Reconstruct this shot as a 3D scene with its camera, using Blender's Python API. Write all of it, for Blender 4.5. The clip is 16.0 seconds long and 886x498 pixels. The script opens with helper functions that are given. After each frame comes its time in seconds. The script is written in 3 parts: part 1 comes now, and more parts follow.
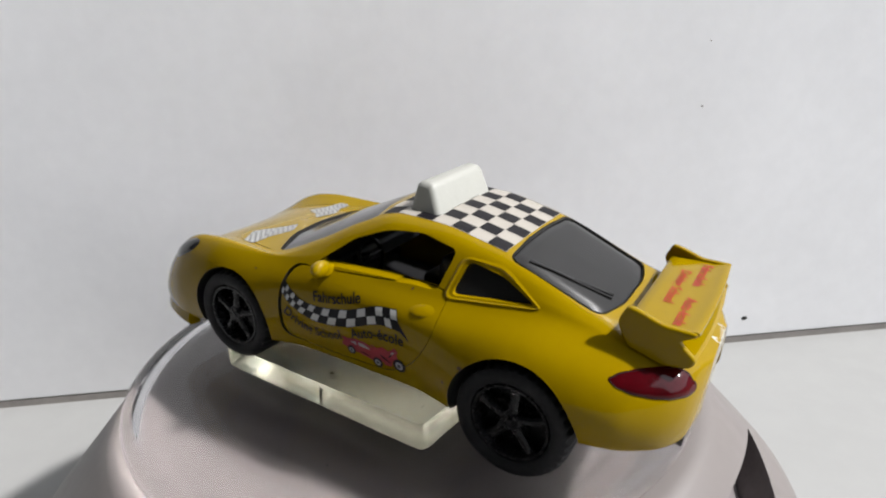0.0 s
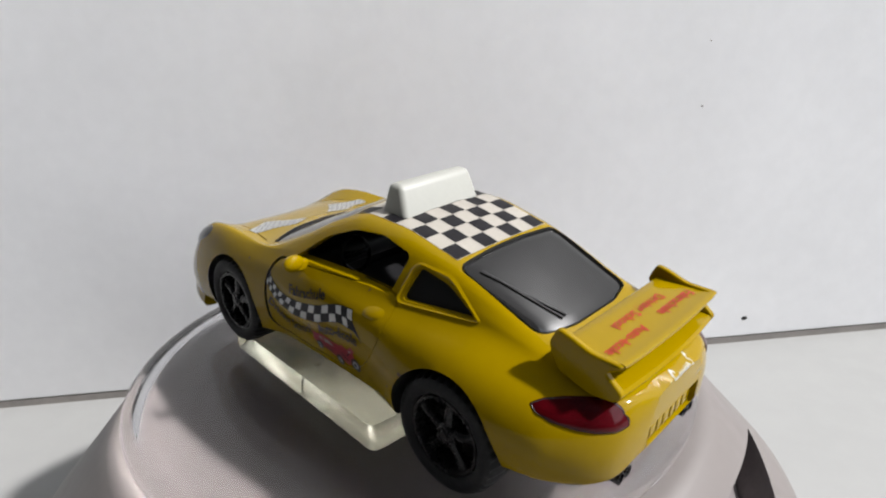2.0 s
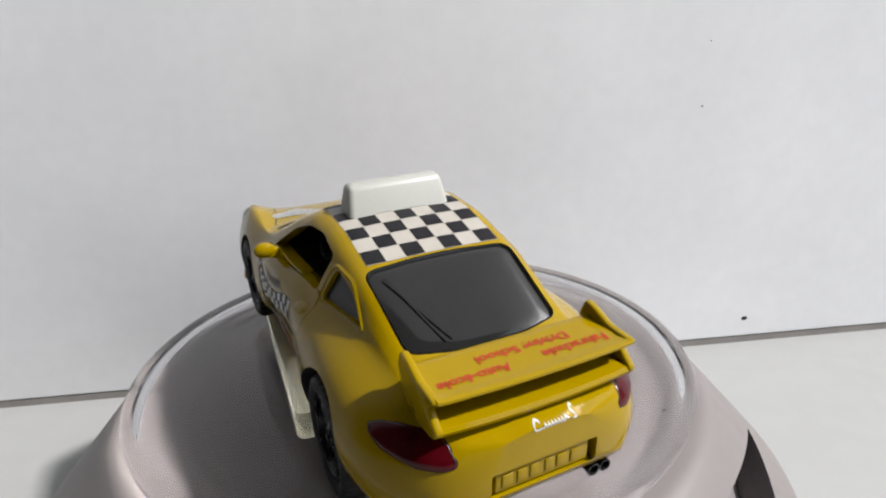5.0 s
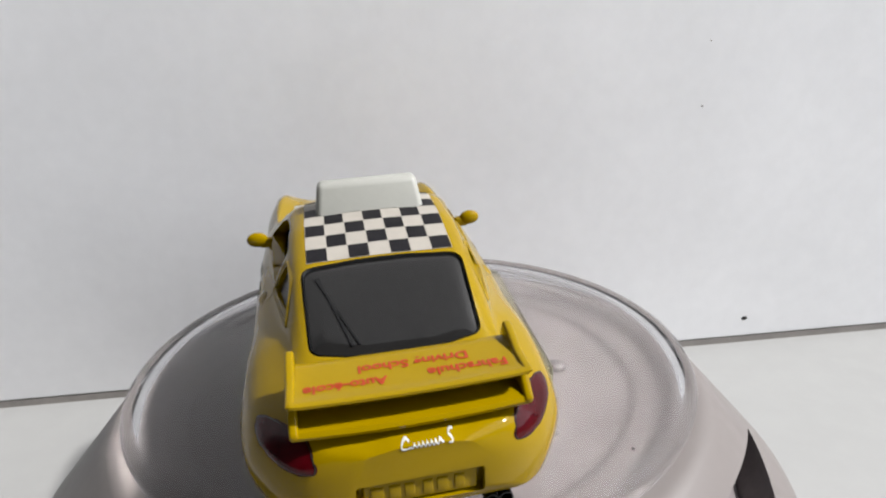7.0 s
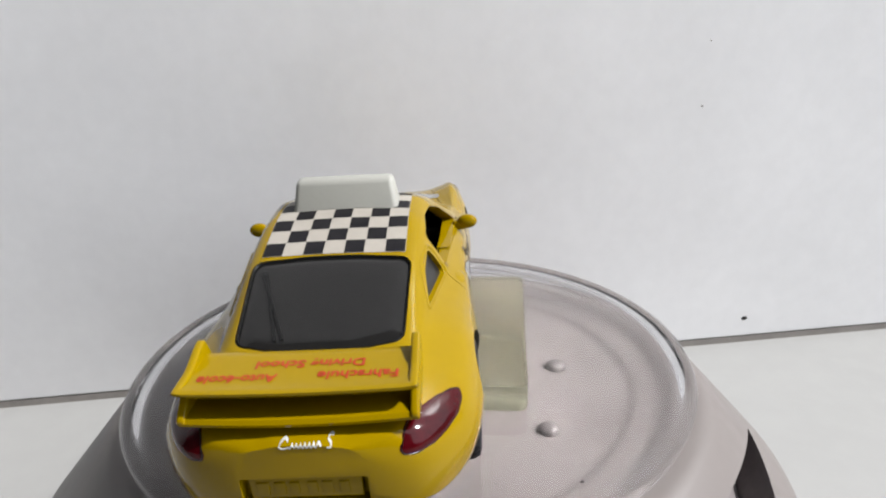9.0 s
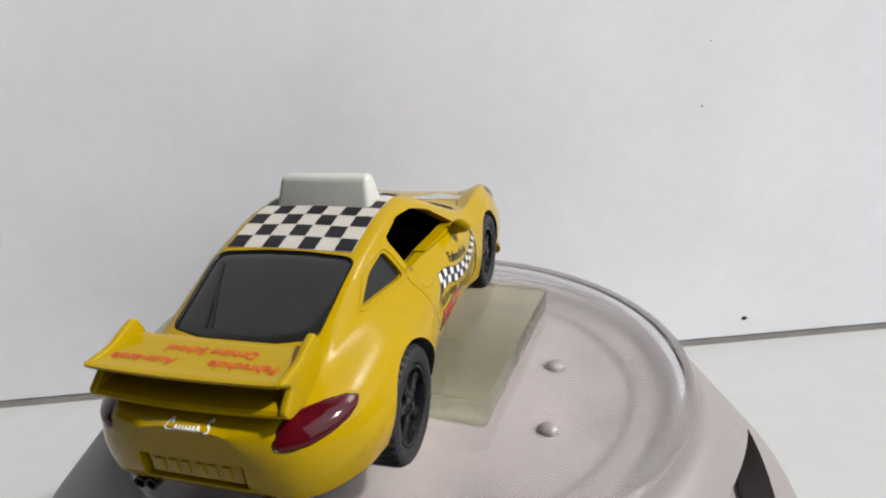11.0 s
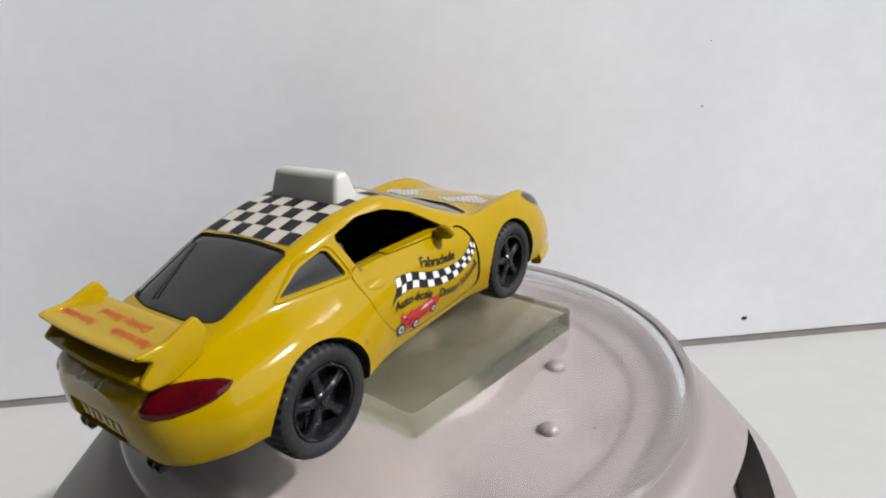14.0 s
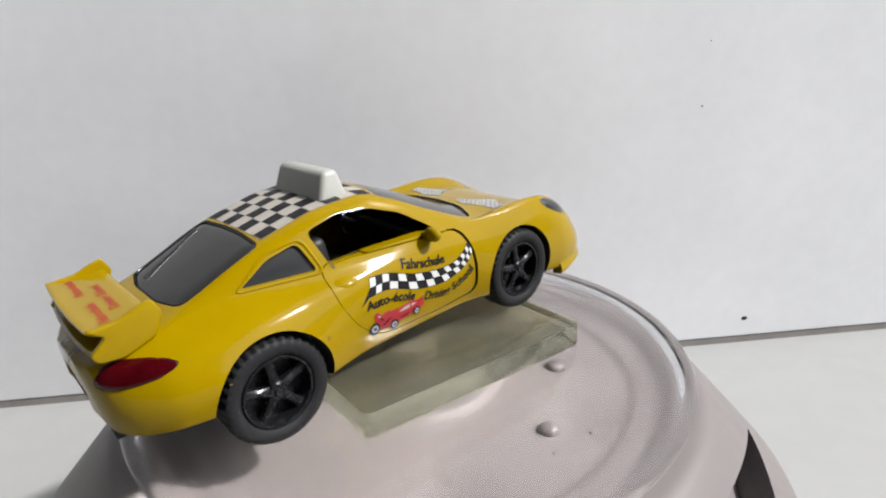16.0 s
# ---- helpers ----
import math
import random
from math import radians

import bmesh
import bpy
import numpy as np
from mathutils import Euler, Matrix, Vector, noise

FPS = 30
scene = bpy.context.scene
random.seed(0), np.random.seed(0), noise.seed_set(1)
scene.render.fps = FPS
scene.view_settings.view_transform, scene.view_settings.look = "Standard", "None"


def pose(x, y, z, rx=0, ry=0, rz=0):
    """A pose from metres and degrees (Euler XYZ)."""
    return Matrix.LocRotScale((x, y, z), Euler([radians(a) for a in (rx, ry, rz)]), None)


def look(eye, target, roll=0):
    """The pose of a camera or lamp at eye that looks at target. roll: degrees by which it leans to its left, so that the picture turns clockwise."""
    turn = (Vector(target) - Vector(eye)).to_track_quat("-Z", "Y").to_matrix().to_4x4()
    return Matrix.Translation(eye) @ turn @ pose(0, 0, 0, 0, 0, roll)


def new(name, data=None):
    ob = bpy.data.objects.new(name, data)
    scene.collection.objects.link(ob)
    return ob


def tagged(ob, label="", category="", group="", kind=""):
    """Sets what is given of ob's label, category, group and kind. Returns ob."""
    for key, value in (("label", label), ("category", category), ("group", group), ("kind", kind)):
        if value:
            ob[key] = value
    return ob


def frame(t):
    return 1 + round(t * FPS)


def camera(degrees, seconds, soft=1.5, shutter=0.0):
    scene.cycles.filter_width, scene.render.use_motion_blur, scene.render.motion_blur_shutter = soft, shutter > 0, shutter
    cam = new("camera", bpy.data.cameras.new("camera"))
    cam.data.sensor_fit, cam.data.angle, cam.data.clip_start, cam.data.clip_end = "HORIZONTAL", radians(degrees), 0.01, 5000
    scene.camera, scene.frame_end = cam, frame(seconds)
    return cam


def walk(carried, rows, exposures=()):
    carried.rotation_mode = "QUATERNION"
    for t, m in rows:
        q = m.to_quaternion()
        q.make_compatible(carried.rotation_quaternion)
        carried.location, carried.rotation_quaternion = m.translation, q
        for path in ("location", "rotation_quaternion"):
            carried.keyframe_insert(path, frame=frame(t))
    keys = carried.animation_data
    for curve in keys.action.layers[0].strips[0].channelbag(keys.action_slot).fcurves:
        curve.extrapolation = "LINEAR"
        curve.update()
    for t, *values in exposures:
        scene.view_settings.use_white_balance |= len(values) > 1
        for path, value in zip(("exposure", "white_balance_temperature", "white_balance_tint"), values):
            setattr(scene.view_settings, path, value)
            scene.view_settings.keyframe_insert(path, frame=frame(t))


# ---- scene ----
from mathutils.bvhtree import BVHTree

# ---------------------------------------------------------------- camera: stands still
cam = camera(71.95, 16.0, soft=2.1)
EYE = pose(0.0, -0.0885, 0.0465, 71.08, 2.17, -4.334)
walk(cam, [(0, EYE), (16, EYE)])

# ---------------------------------------------------------------- sky, sun, exposure
SUN_FROM = Vector((0.95, -0.30, 1.04)).normalized()
world = bpy.data.worlds.new("world")
scene.world = world
world.use_nodes = True
wn = world.node_tree.nodes
sky = wn.new("ShaderNodeTexSky")
sky.sky_type = "NISHITA"
sky.sun_disc = False
sky.sun_elevation = math.asin(SUN_FROM.z)
sky.sun_rotation = math.atan2(SUN_FROM.x, SUN_FROM.y)
world.node_tree.links.new(sky.outputs[0], wn["Background"].inputs[0])
wn["Background"].inputs[1].default_value = 0.03
sun = new("sun", bpy.data.lights.new("sun", "SUN"))
sun.data.energy = 5.0
sun.data.angle = radians(3.0)
sun.data.color = (1.0, 0.985, 0.985)
sun.matrix_world = look(SUN_FROM * 0.6, (0, 0, 0))
# unseen fill lamp added on the right, standing in for sky light
window_sky = new("window_sky", bpy.data.lights.new("window_sky", "AREA"))
window_sky.data.shape = "RECTANGLE"
window_sky.data.size, window_sky.data.size_y = 1.5, 1.4
window_sky.data.energy = 10.0
window_sky.data.color = (0.88, 0.93, 1.0)
window_sky.matrix_world = look((0.845, -0.42, 0.95), (0.0, -0.42, 0.95))
scene.view_settings.exposure = 0.46

MM = 0.001


# ---------------------------------------------------------------- materials
def material(name, color, rough=0.5, metal=0.0, vary=0.0, scale=300.0, bump=0.0, bump_scale=900.0,
             transmission=0.0, ior=1.45, coat=0.0, tint=None, spec=0.5):
    """A principled material whose colour and roughness wander at two scales, with fine relief."""
    m = bpy.data.materials.new(name)
    m.use_nodes = True
    nt = m.node_tree
    b = nt.nodes["Principled BSDF"]
    b.inputs["Base Color"].default_value = (*color, 1)
    b.inputs["Roughness"].default_value = rough
    b.inputs["Metallic"].default_value = metal
    b.inputs["Transmission Weight"].default_value = transmission
    b.inputs["IOR"].default_value = ior
    b.inputs["Coat Weight"].default_value = coat
    b.inputs["Coat Roughness"].default_value = 0.06
    b.inputs["Specular IOR Level"].default_value = spec
    co = nt.nodes.new("ShaderNodeTexCoord")
    if vary:
        mixed = []
        for k, s in enumerate((scale, scale * 9.0)):
            n = nt.nodes.new("ShaderNodeTexNoise")
            n.inputs["Scale"].default_value = s
            n.inputs["Detail"].default_value = 4
            nt.links.new(co.outputs["Object"], n.inputs["Vector"])
            mixed.append(n)
        add = nt.nodes.new("ShaderNodeMath")
        add.operation = "MULTIPLY_ADD"
        nt.links.new(mixed[1].outputs[0], add.inputs[0])
        add.inputs[1].default_value = 0.5
        nt.links.new(mixed[0].outputs[0], add.inputs[2])
        ramp = nt.nodes.new("ShaderNodeMapRange")
        ramp.inputs["From Min"].default_value = 0.45
        ramp.inputs["From Max"].default_value = 1.05
        ramp.inputs["To Min"].default_value = 0.0
        ramp.inputs["To Max"].default_value = 1.0
        nt.links.new(add.outputs[0], ramp.inputs["Value"])
        mix = nt.nodes.new("ShaderNodeMix")
        mix.data_type = "RGBA"
        other = tint or tuple(c * (1 - vary) for c in color)
        mix.inputs[6].default_value = (*color, 1)
        mix.inputs[7].default_value = (*other, 1)
        nt.links.new(ramp.outputs[0], mix.inputs[0])
        nt.links.new(mix.outputs[2], b.inputs["Base Color"])
        rr = nt.nodes.new("ShaderNodeMapRange")
        rr.inputs["To Min"].default_value = rough * 0.85
        rr.inputs["To Max"].default_value = min(1.0, rough * 1.25)
        nt.links.new(ramp.outputs[0], rr.inputs["Value"])
        nt.links.new(rr.outputs[0], b.inputs["Roughness"])
    if bump:
        n = nt.nodes.new("ShaderNodeTexNoise")
        n.inputs["Scale"].default_value = bump_scale
        n.inputs["Detail"].default_value = 5
        nt.links.new(co.outputs["Object"], n.inputs["Vector"])
        bp = nt.nodes.new("ShaderNodeBump")
        bp.inputs["Strength"].default_value = bump
        bp.inputs["Distance"].default_value = 0.0002
        nt.links.new(n.outputs[0], bp.inputs["Height"])
        nt.links.new(bp.outputs[0], b.inputs["Normal"])
    return m


YELLOW = material("yellow_enamel", (0.240, 0.155, 0.0), 0.085, vary=0.10, scale=60, bump=0.04, bump_scale=450, spec=0.2)
INTERIOR = material("black_interior_plastic", (0.012, 0.012, 0.013), 0.5, vary=0.3)
RUBBER = material("black_rubber", (0.010, 0.010, 0.011), 0.6, vary=0.4, scale=200, bump=0.25, bump_scale=1500, spec=0.3)
BLACK = material("black_gloss_plastic", (0.006, 0.006, 0.007), 0.26, vary=0.3, spec=0.3)
GLASS = material("smoked_window_plastic", (0.013, 0.0125, 0.012), 0.08, vary=0.35, scale=120, spec=0.45)
SHIELD = material("smoked_windscreen_plastic", (0.05, 0.05, 0.052), 0.10, vary=0.25, scale=120, spec=1.0)
QUARTER_GLASS = material("dull_smoked_plastic", (0.012, 0.012, 0.012), 0.3, vary=0.25, scale=120, spec=0.25)
TRIM = material("black_window_edge", (0.006, 0.006, 0.006), 0.3)
WHITE_SIGN = material("milky_white_plastic", (0.31, 0.31, 0.28), 0.42, vary=0.06, scale=200, bump=0.12, bump_scale=700)
DECAL_BLACK = material("black_print", (0.010, 0.009, 0.011), 0.45, vary=0.5, scale=500, spec=0.2)
DECAL_WHITE = material("cream_print", (0.33, 0.305, 0.265), 0.42, vary=0.12, scale=400)
DECAL_GREY = material("grey_print", (0.30, 0.30, 0.30), 0.45, vary=0.15, scale=500)
DECAL_CHECK = material("fine_checkered_print", (0.42, 0.42, 0.42), 0.4)
_nt = DECAL_CHECK.node_tree
_ck = _nt.nodes.new("ShaderNodeTexChecker")
_ck.inputs["Scale"].default_value = 2000.0
_ck.inputs["Color1"].default_value = (0.10, 0.10, 0.10, 1)
_ck.inputs["Color2"].default_value = (0.36, 0.36, 0.35, 1)
_co = _nt.nodes.new("ShaderNodeTexCoord")
_nt.links.new(_co.outputs["Object"], _ck.inputs["Vector"])
_nt.links.new(_ck.outputs[0], _nt.nodes["Principled BSDF"].inputs["Base Color"])
DECAL_RED = material("red_print", (0.289, 0.005, 0.012), 0.4, vary=0.2, scale=500)
DECAL_ORANGE = material("orange_red_print", (0.36, 0.022, 0.004), 0.4, vary=0.2, scale=500)
DECAL_SILVER = material("silver_print", (0.50, 0.50, 0.48), 0.35, vary=0.1, scale=500)
LAMP_RED = material("red_lamp_lens", (0.055, 0.001, 0.003), 0.08, vary=0.6, scale=350, spec=0.3)
LAMP_DARK = material("smoked_headlamp_lens", (0.03, 0.03, 0.03), 0.12, vary=0.4, scale=300, coat=0.5)
ACRYLIC = material("clear_acrylic", (0.84, 0.832, 0.84), 0.0, transmission=1.0, ior=1.25)
BLOCK = material("yellowed_clear_resin", (0.76, 0.735, 0.55), 0.14, transmission=0.97, ior=1.35, vary=0.15, scale=90, bump=0.06, bump_scale=350)
PLASTIC = material("warm_grey_plastic", (0.150, 0.133, 0.126), 0.45, vary=0.04, scale=25)
STUD = material("glossy_grey_plastic", (0.12, 0.107, 0.102), 0.3, vary=0.1)
RECESS = material("dark_recess_plastic", (0.17, 0.15, 0.15), 0.5, vary=0.3, scale=100)
WALL = material("white_board", (0.84, 0.84, 0.85), 0.4, vary=0.09, scale=28, bump=0.14, bump_scale=380)
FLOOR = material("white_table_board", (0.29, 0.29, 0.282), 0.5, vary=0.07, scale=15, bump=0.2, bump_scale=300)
GAP = material("dark_gap", (0.25, 0.232, 0.215), 0.9, vary=0.3, scale=60)
# dark paint of the added, unseen room, so little light bounces back
ROOM = material("dark_room_paint", (0.13, 0.13, 0.135), 0.8, vary=0.1, scale=3, bump=0.2, bump_scale=60)
CHIP = material("dull_brown_chip", (0.10, 0.055, 0.008), 0.7, vary=0.3)
SPECK = material("dark_speck", (0.02, 0.018, 0.016), 0.8)


# ---------------------------------------------------------------- mesh helpers
def part(name, bm, mat, parent=None, label="", smooth=True):
    """Links a bmesh drawn in millimetres as one mesh object, under a thing or part."""
    bmesh.ops.scale(bm, vec=(MM, MM, MM), verts=bm.verts)
    me = bpy.data.meshes.new(name)
    bm.to_mesh(me)
    bm.free()
    for m in (mat if isinstance(mat, (list, tuple)) else [mat]):
        me.materials.append(m)
    if smooth:
        me.shade_smooth()
        me.set_sharp_from_angle(angle=radians(38))
    ob = new(name, me)
    ob.parent = parent
    if label:
        tagged(ob, label)
    return ob


def smooth_line(keys, x):
    """A smooth line through (x, value) keys, with no overshoot."""
    kx, ky = [k[0] for k in keys], [k[1] for k in keys]
    if x <= kx[0]:
        return ky[0]
    if x >= kx[-1]:
        return ky[-1]
    n = len(kx)
    d = [(ky[i + 1] - ky[i]) / (kx[i + 1] - kx[i]) for i in range(n - 1)]
    m = [d[0]] + [0 if d[i - 1] * d[i] <= 0 else 2 * d[i - 1] * d[i] / (d[i - 1] + d[i]) for i in range(1, n - 1)] + [d[-1]]
    i = max(j for j in range(n - 1) if kx[j] <= x)
    h = kx[i + 1] - kx[i]
    s = (x - kx[i]) / h
    return ((1 + 2 * s) * (1 - s) ** 2 * ky[i] + s * (1 - s) ** 2 * h * m[i]
            + s * s * (3 - 2 * s) * ky[i + 1] + s * s * (s - 1) * h * m[i + 1])


def catmull(points, per):
    """Points along a smooth curve through the given ones."""
    ps = [Vector(p) for p in points]
    ps = [2 * ps[0] - ps[1]] + ps + [2 * ps[-1] - ps[-2]]
    out = []
    for i in range(1, len(ps) - 2):
        a, b, c, d = ps[i - 1:i + 3]
        for k in range(per):
            s = k / per
            out.append(0.5 * (2 * b + (c - a) * s + (2 * a - 5 * b + 4 * c - d) * s * s + (3 * b - a - 3 * c + d) * s ** 3))
    return out + [ps[-2]]


def prism(outline, lift, bm=None):
    """A closed prism over an outline of 3D points, carried along the vector lift."""
    bm = bm or bmesh.new()
    a = [bm.verts.new(p) for p in outline]
    b = [bm.verts.new(Vector(p) + Vector(lift)) for p in outline]
    n = len(a)
    bm.faces.new(a[::-1])
    bm.faces.new(b)
    for i in range(n):
        bm.faces.new((a[i], a[(i + 1) % n], b[(i + 1) % n], b[i]))
    bmesh.ops.recalc_face_normals(bm, faces=bm.faces)
    return bm


def rounded(outline, r, per=5):
    """A flat outline of 2D points with its corners rounded."""
    out, n = [], len(outline)
    for i in range(n):
        p, a, b = Vector(outline[i]), Vector(outline[i - 1]), Vector(outline[(i + 1) % n])
        ra = min(r, (a - p).length * 0.45)
        rb = min(r, (b - p).length * 0.45)
        p0, p2 = p + (a - p).normalized() * ra, p + (b - p).normalized() * rb
        for k in range(per + 1):
            s = k / per
            out.append((1 - s) ** 2 * p0 + 2 * s * (1 - s) * p + s * s * p2)
    return out


def lathe(profile, steps=96, bm=None, axis="Z", closed=False):
    """A turned shape from (radius, height) pairs."""
    bm = bm or bmesh.new()
    rings = []
    for r, h in profile:
        ring = []
        for k in range(steps):
            a = 2 * math.pi * k / steps
            p = (r * math.cos(a), r * math.sin(a), h)
            if axis == "Y":
                p = (r * math.cos(a), h, r * math.sin(a))
            ring.append(bm.verts.new(p))
        rings.append(ring)
    if closed:
        rings.append(rings[0])
    for a, b in zip(rings, rings[1:]):
        for k in range(steps):
            bm.faces.new((a[k], a[(k + 1) % steps], b[(k + 1) % steps], b[k]))
    if not closed:
        bm.faces.new(rings[0][::-1])
        bm.faces.new(rings[-1])
    bmesh.ops.recalc_face_normals(bm, faces=bm.faces)
    return bm


def box(bm, x, y, z, turn=None, bevel=0.0):
    """A box from (low, high) pairs, with bevelled edges."""
    made = bmesh.ops.create_cube(bm, size=1)["verts"]
    for v in made:
        v.co = Vector([lo + (hi - lo) * (c + 0.5) for (lo, hi), c in zip((x, y, z), v.co)])
    if bevel:
        edges = list({e for v in made for e in v.link_edges})
        made = list({v for f in bmesh.ops.bevel(bm, geom=edges, offset=bevel, segments=3, affect="EDGES", profile=0.5)["faces"] for v in f.verts})
    if turn is not None:
        bmesh.ops.transform(bm, matrix=turn, verts=made)
    return bm


def carve(bm, cuts, mats):
    """The shape bm with each (operation, cutter) of cuts carried out. mats: the slots, shape first."""
    def loose(b, k):
        for f in b.faces:
            f.material_index = 0
        me = bpy.data.meshes.new("blank")
        b.to_mesh(me)
        b.free()
        me.materials.append(mats[k])
        return bpy.data.objects.new("blank", me)
    ob = loose(bm, 0)
    scene.collection.objects.link(ob)
    tools = []
    for how, cutter, slot in cuts:
        c = loose(cutter, slot)
        scene.collection.objects.link(c)
        mod = ob.modifiers.new("cut", "BOOLEAN")
        mod.operation, mod.object, mod.solver, mod.material_mode = how, c, "EXACT", "TRANSFER"
        tools.append(c)
    bpy.context.view_layer.update()
    got = bpy.data.meshes.new_from_object(ob.evaluated_get(bpy.context.evaluated_depsgraph_get()))
    names = [m.name if m else "" for m in got.materials]
    out = bmesh.new()
    out.from_mesh(got)
    want = [m.name for m in mats]
    for f in out.faces:
        f.material_index = want.index(names[f.material_index]) if names and names[f.material_index] in want else 0
    for o in [ob, *tools]:
        me = o.data
        bpy.data.objects.remove(o)
        bpy.data.meshes.remove(me)
    bpy.data.meshes.remove(got)
    return out


# ---------------------------------------------------------------- table and back board
def setting():
    bm = bmesh.new()
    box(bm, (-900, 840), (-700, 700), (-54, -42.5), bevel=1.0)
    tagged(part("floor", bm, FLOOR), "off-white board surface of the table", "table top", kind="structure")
    turn = Matrix.Translation((0, 65.1, 0)) @ Matrix.Rotation(radians(2.0), 4, "Z")
    bm = bmesh.new()
    box(bm, (-800, 800), (0, 6), (-40.4, 700), turn, 0.5)
    tagged(part("wall_back", bm, WALL), "white upright board behind the turntable", "back board", kind="structure")
    # strip set into the gap under the board, coloured as its dark line
    bm = bmesh.new()
    box(bm, (-800, 800), (0.25, 5.5), (-42.49, -40.45), turn)
    tagged(part("trim", bm, GAP), "dark strip in the joint below the back board", "joint", kind="structure")
    for x, z, r in ((98.2, -34.6, 0.8), (78.7, 27.7, 0.30), (79.4, 43.8, 0.21)):
        bm = bmesh.new()
        bmesh.ops.create_icosphere(bm, subdivisions=2, radius=r)
        for v in bm.verts:
            v.co = Vector((v.co.x * 1.2, v.co.y * 0.3, v.co.z * 0.8)) * (1 + 0.25 * noise.noise(v.co * 3))
        bmesh.ops.transform(bm, matrix=turn @ Matrix.Translation((x, 0, z)), verts=bm.verts)
        tagged(part("stain", bm, SPECK if r > 0.6 else GAP, bpy.data.objects["wall_back"]), "small dark spot")


def room():
    """Plain unseen walls and ceiling, added to close the place and cut fill light; the side towards the sun is a tall
    opening.
    """
    for name, x, y, z in (("wall_south", (-1300, 900), (-1260, -1200), (-900, 1700)), ("wall_west", (-1360, -1300), (-1260, 760), (-900, 1700)),
                          ("wall_north", (-1360, 900), (720, 780), (-900, 1700)), ("wall_east", (850, 900), (-1200, 720), (-900, -60))):
        bm = bmesh.new()
        box(bm, x, y, z, bevel=3)
        tagged(part(name, bm, ROOM), "plain dark wall of the unseen added room", "wall", kind="structure")
    bm = bmesh.new()
    box(bm, (-1360, 900), (-1260, 780), (1702, 1760), bevel=3)
    tagged(part("ceiling", bm, ROOM), "plain dark ceiling of the unseen added room", "ceiling", kind="structure")
    bm = bmesh.new()
    box(bm, (-1360, 900), (-1260, 780), (-960, -903), bevel=3)
    tagged(part("ground", bm, ROOM), "plain dark floor of the unseen added room", "floor", kind="structure")


# ---------------------------------------------------------------- turntable
def stand():
    base = tagged(new("display_turntable"), "warm grey plastic base of a small display turntable", "turntable")
    base.location = (0, 0, -42 * MM)
    # drum, sloping shoulder, raised lip and a sunken top with a low boss
    prof = [(0.5, -0.5), (58.2, -0.5), (58.9, 0.1), (59.1, 20.6), (58.9, 21.6), (58.4, 22.5)]
    prof += [(58.4 - 13.3 * k / 8, 22.5 + 15.0 * k / 8) for k in range(1, 9)]
    prof += [(44.4, 38.0), (43.4, 38.3), (41.2, 38.3), (40.0, 37.9), (39.0, 37.2), (38.0, 36.7), (36.5, 36.4), (35.2, 36.2), (34.6, 36.0), (34.2, 35.8)]
    prof += [(33.0 - 1.5 * k, 35.7) for k in range(13)] + [(14.2, 35.8), (13.6, 36.4), (13.0, 36.6), (6, 36.6), (0.5, 36.6)]
    bm = lathe(prof, 128)
    for v in bm.verts:
        if 14.5 < Vector(v.co.xy).length < 33.8 and v.co.z > 30:
            v.co.z -= sum(0.9 * math.exp(-((v.co.x - x) ** 2 + (v.co.y - y) ** 2) / 28) for x, y in ((26.0, 4.5), (22.5, -14.5), (3.5, -26.0), (-19, -17)))
    tri = [Vector(p) for p in SOLAR_CUT]
    out = (tri[1] - tri[0]).cross(tri[2] - tri[0]).normalized()
    if out.x < 0:
        out = -out
    cut = prism([p + out * 8 for p in tri], out * -13)
    bm = carve(bm, [("DIFFERENCE", cut, 1)], [PLASTIC, RECESS])
    part("body", bm, [PLASTIC, RECESS], base)
    bm = lathe([(0.5, 36.6), (4, 36.6), (4, 40.6), (0.5, 40.6)], 48)
    part("spindle", bm, PLASTIC, base)
    for x, y, r in ((18.3, -17.5, 1.5), (23.6, -0.7, 1.7)):
        bm = lathe([(r, 34.6), (r, 35.7), (r * 0.92, 36.1), (r * 0.7, 36.4), (r * 0.35, 36.55), (0.05, 36.6)], 24)
        bmesh.ops.translate(bm, vec=(x, y, 0), verts=bm.verts)
        part("stud", bm, STUD, base, "small glossy stud")

    plate = tagged(new("acrylic_disc"), "round clear acrylic plate with a rounded rim", "turntable plate")
    prof = [(0.3, 0.6), (20, 0.6), (38.5, 0.6), (40.5, 0.55), (41.6, 0.25), (42.4, -0.25), (42.8, -0.9), (42.8, -1.7), (42.5, -2.5), (41.9, -2.9),
            (41.2, -2.8), (40.6, -2.2), (39.6, -1.5), (38.6, -1.3), (0.3, -1.3)]
    bm = lathe(prof, 160)
    disc = part("disc", bm, ACRYLIC, plate)
    disc.visible_shadow = False
    rnd = random.Random(5)
    for k in range(16):
        a, d = rnd.uniform(0, 6.28), rnd.uniform(24, 40) if k > 3 else rnd.uniform(5, 20)
        bm = bmesh.new()
        r = rnd.uniform(0.12, 0.32)
        bmesh.ops.create_icosphere(bm, subdivisions=1, radius=r)
        for v in bm.verts:
            v.co = Vector((v.co.x * rnd.uniform(0.8, 1.5), v.co.y * rnd.uniform(0.6, 1.2), v.co.z * 0.5)) + Vector((d * math.cos(a), d * math.sin(a), 0.6 + r * 0.3))
        part("speck", bm, SPECK, plate, smooth=False)
    return plate


SOLAR_CUT = ((52.23, -9.85, 28.65), (31.27, -36.58, 34.08), (45.79, -30.59, 26.57))


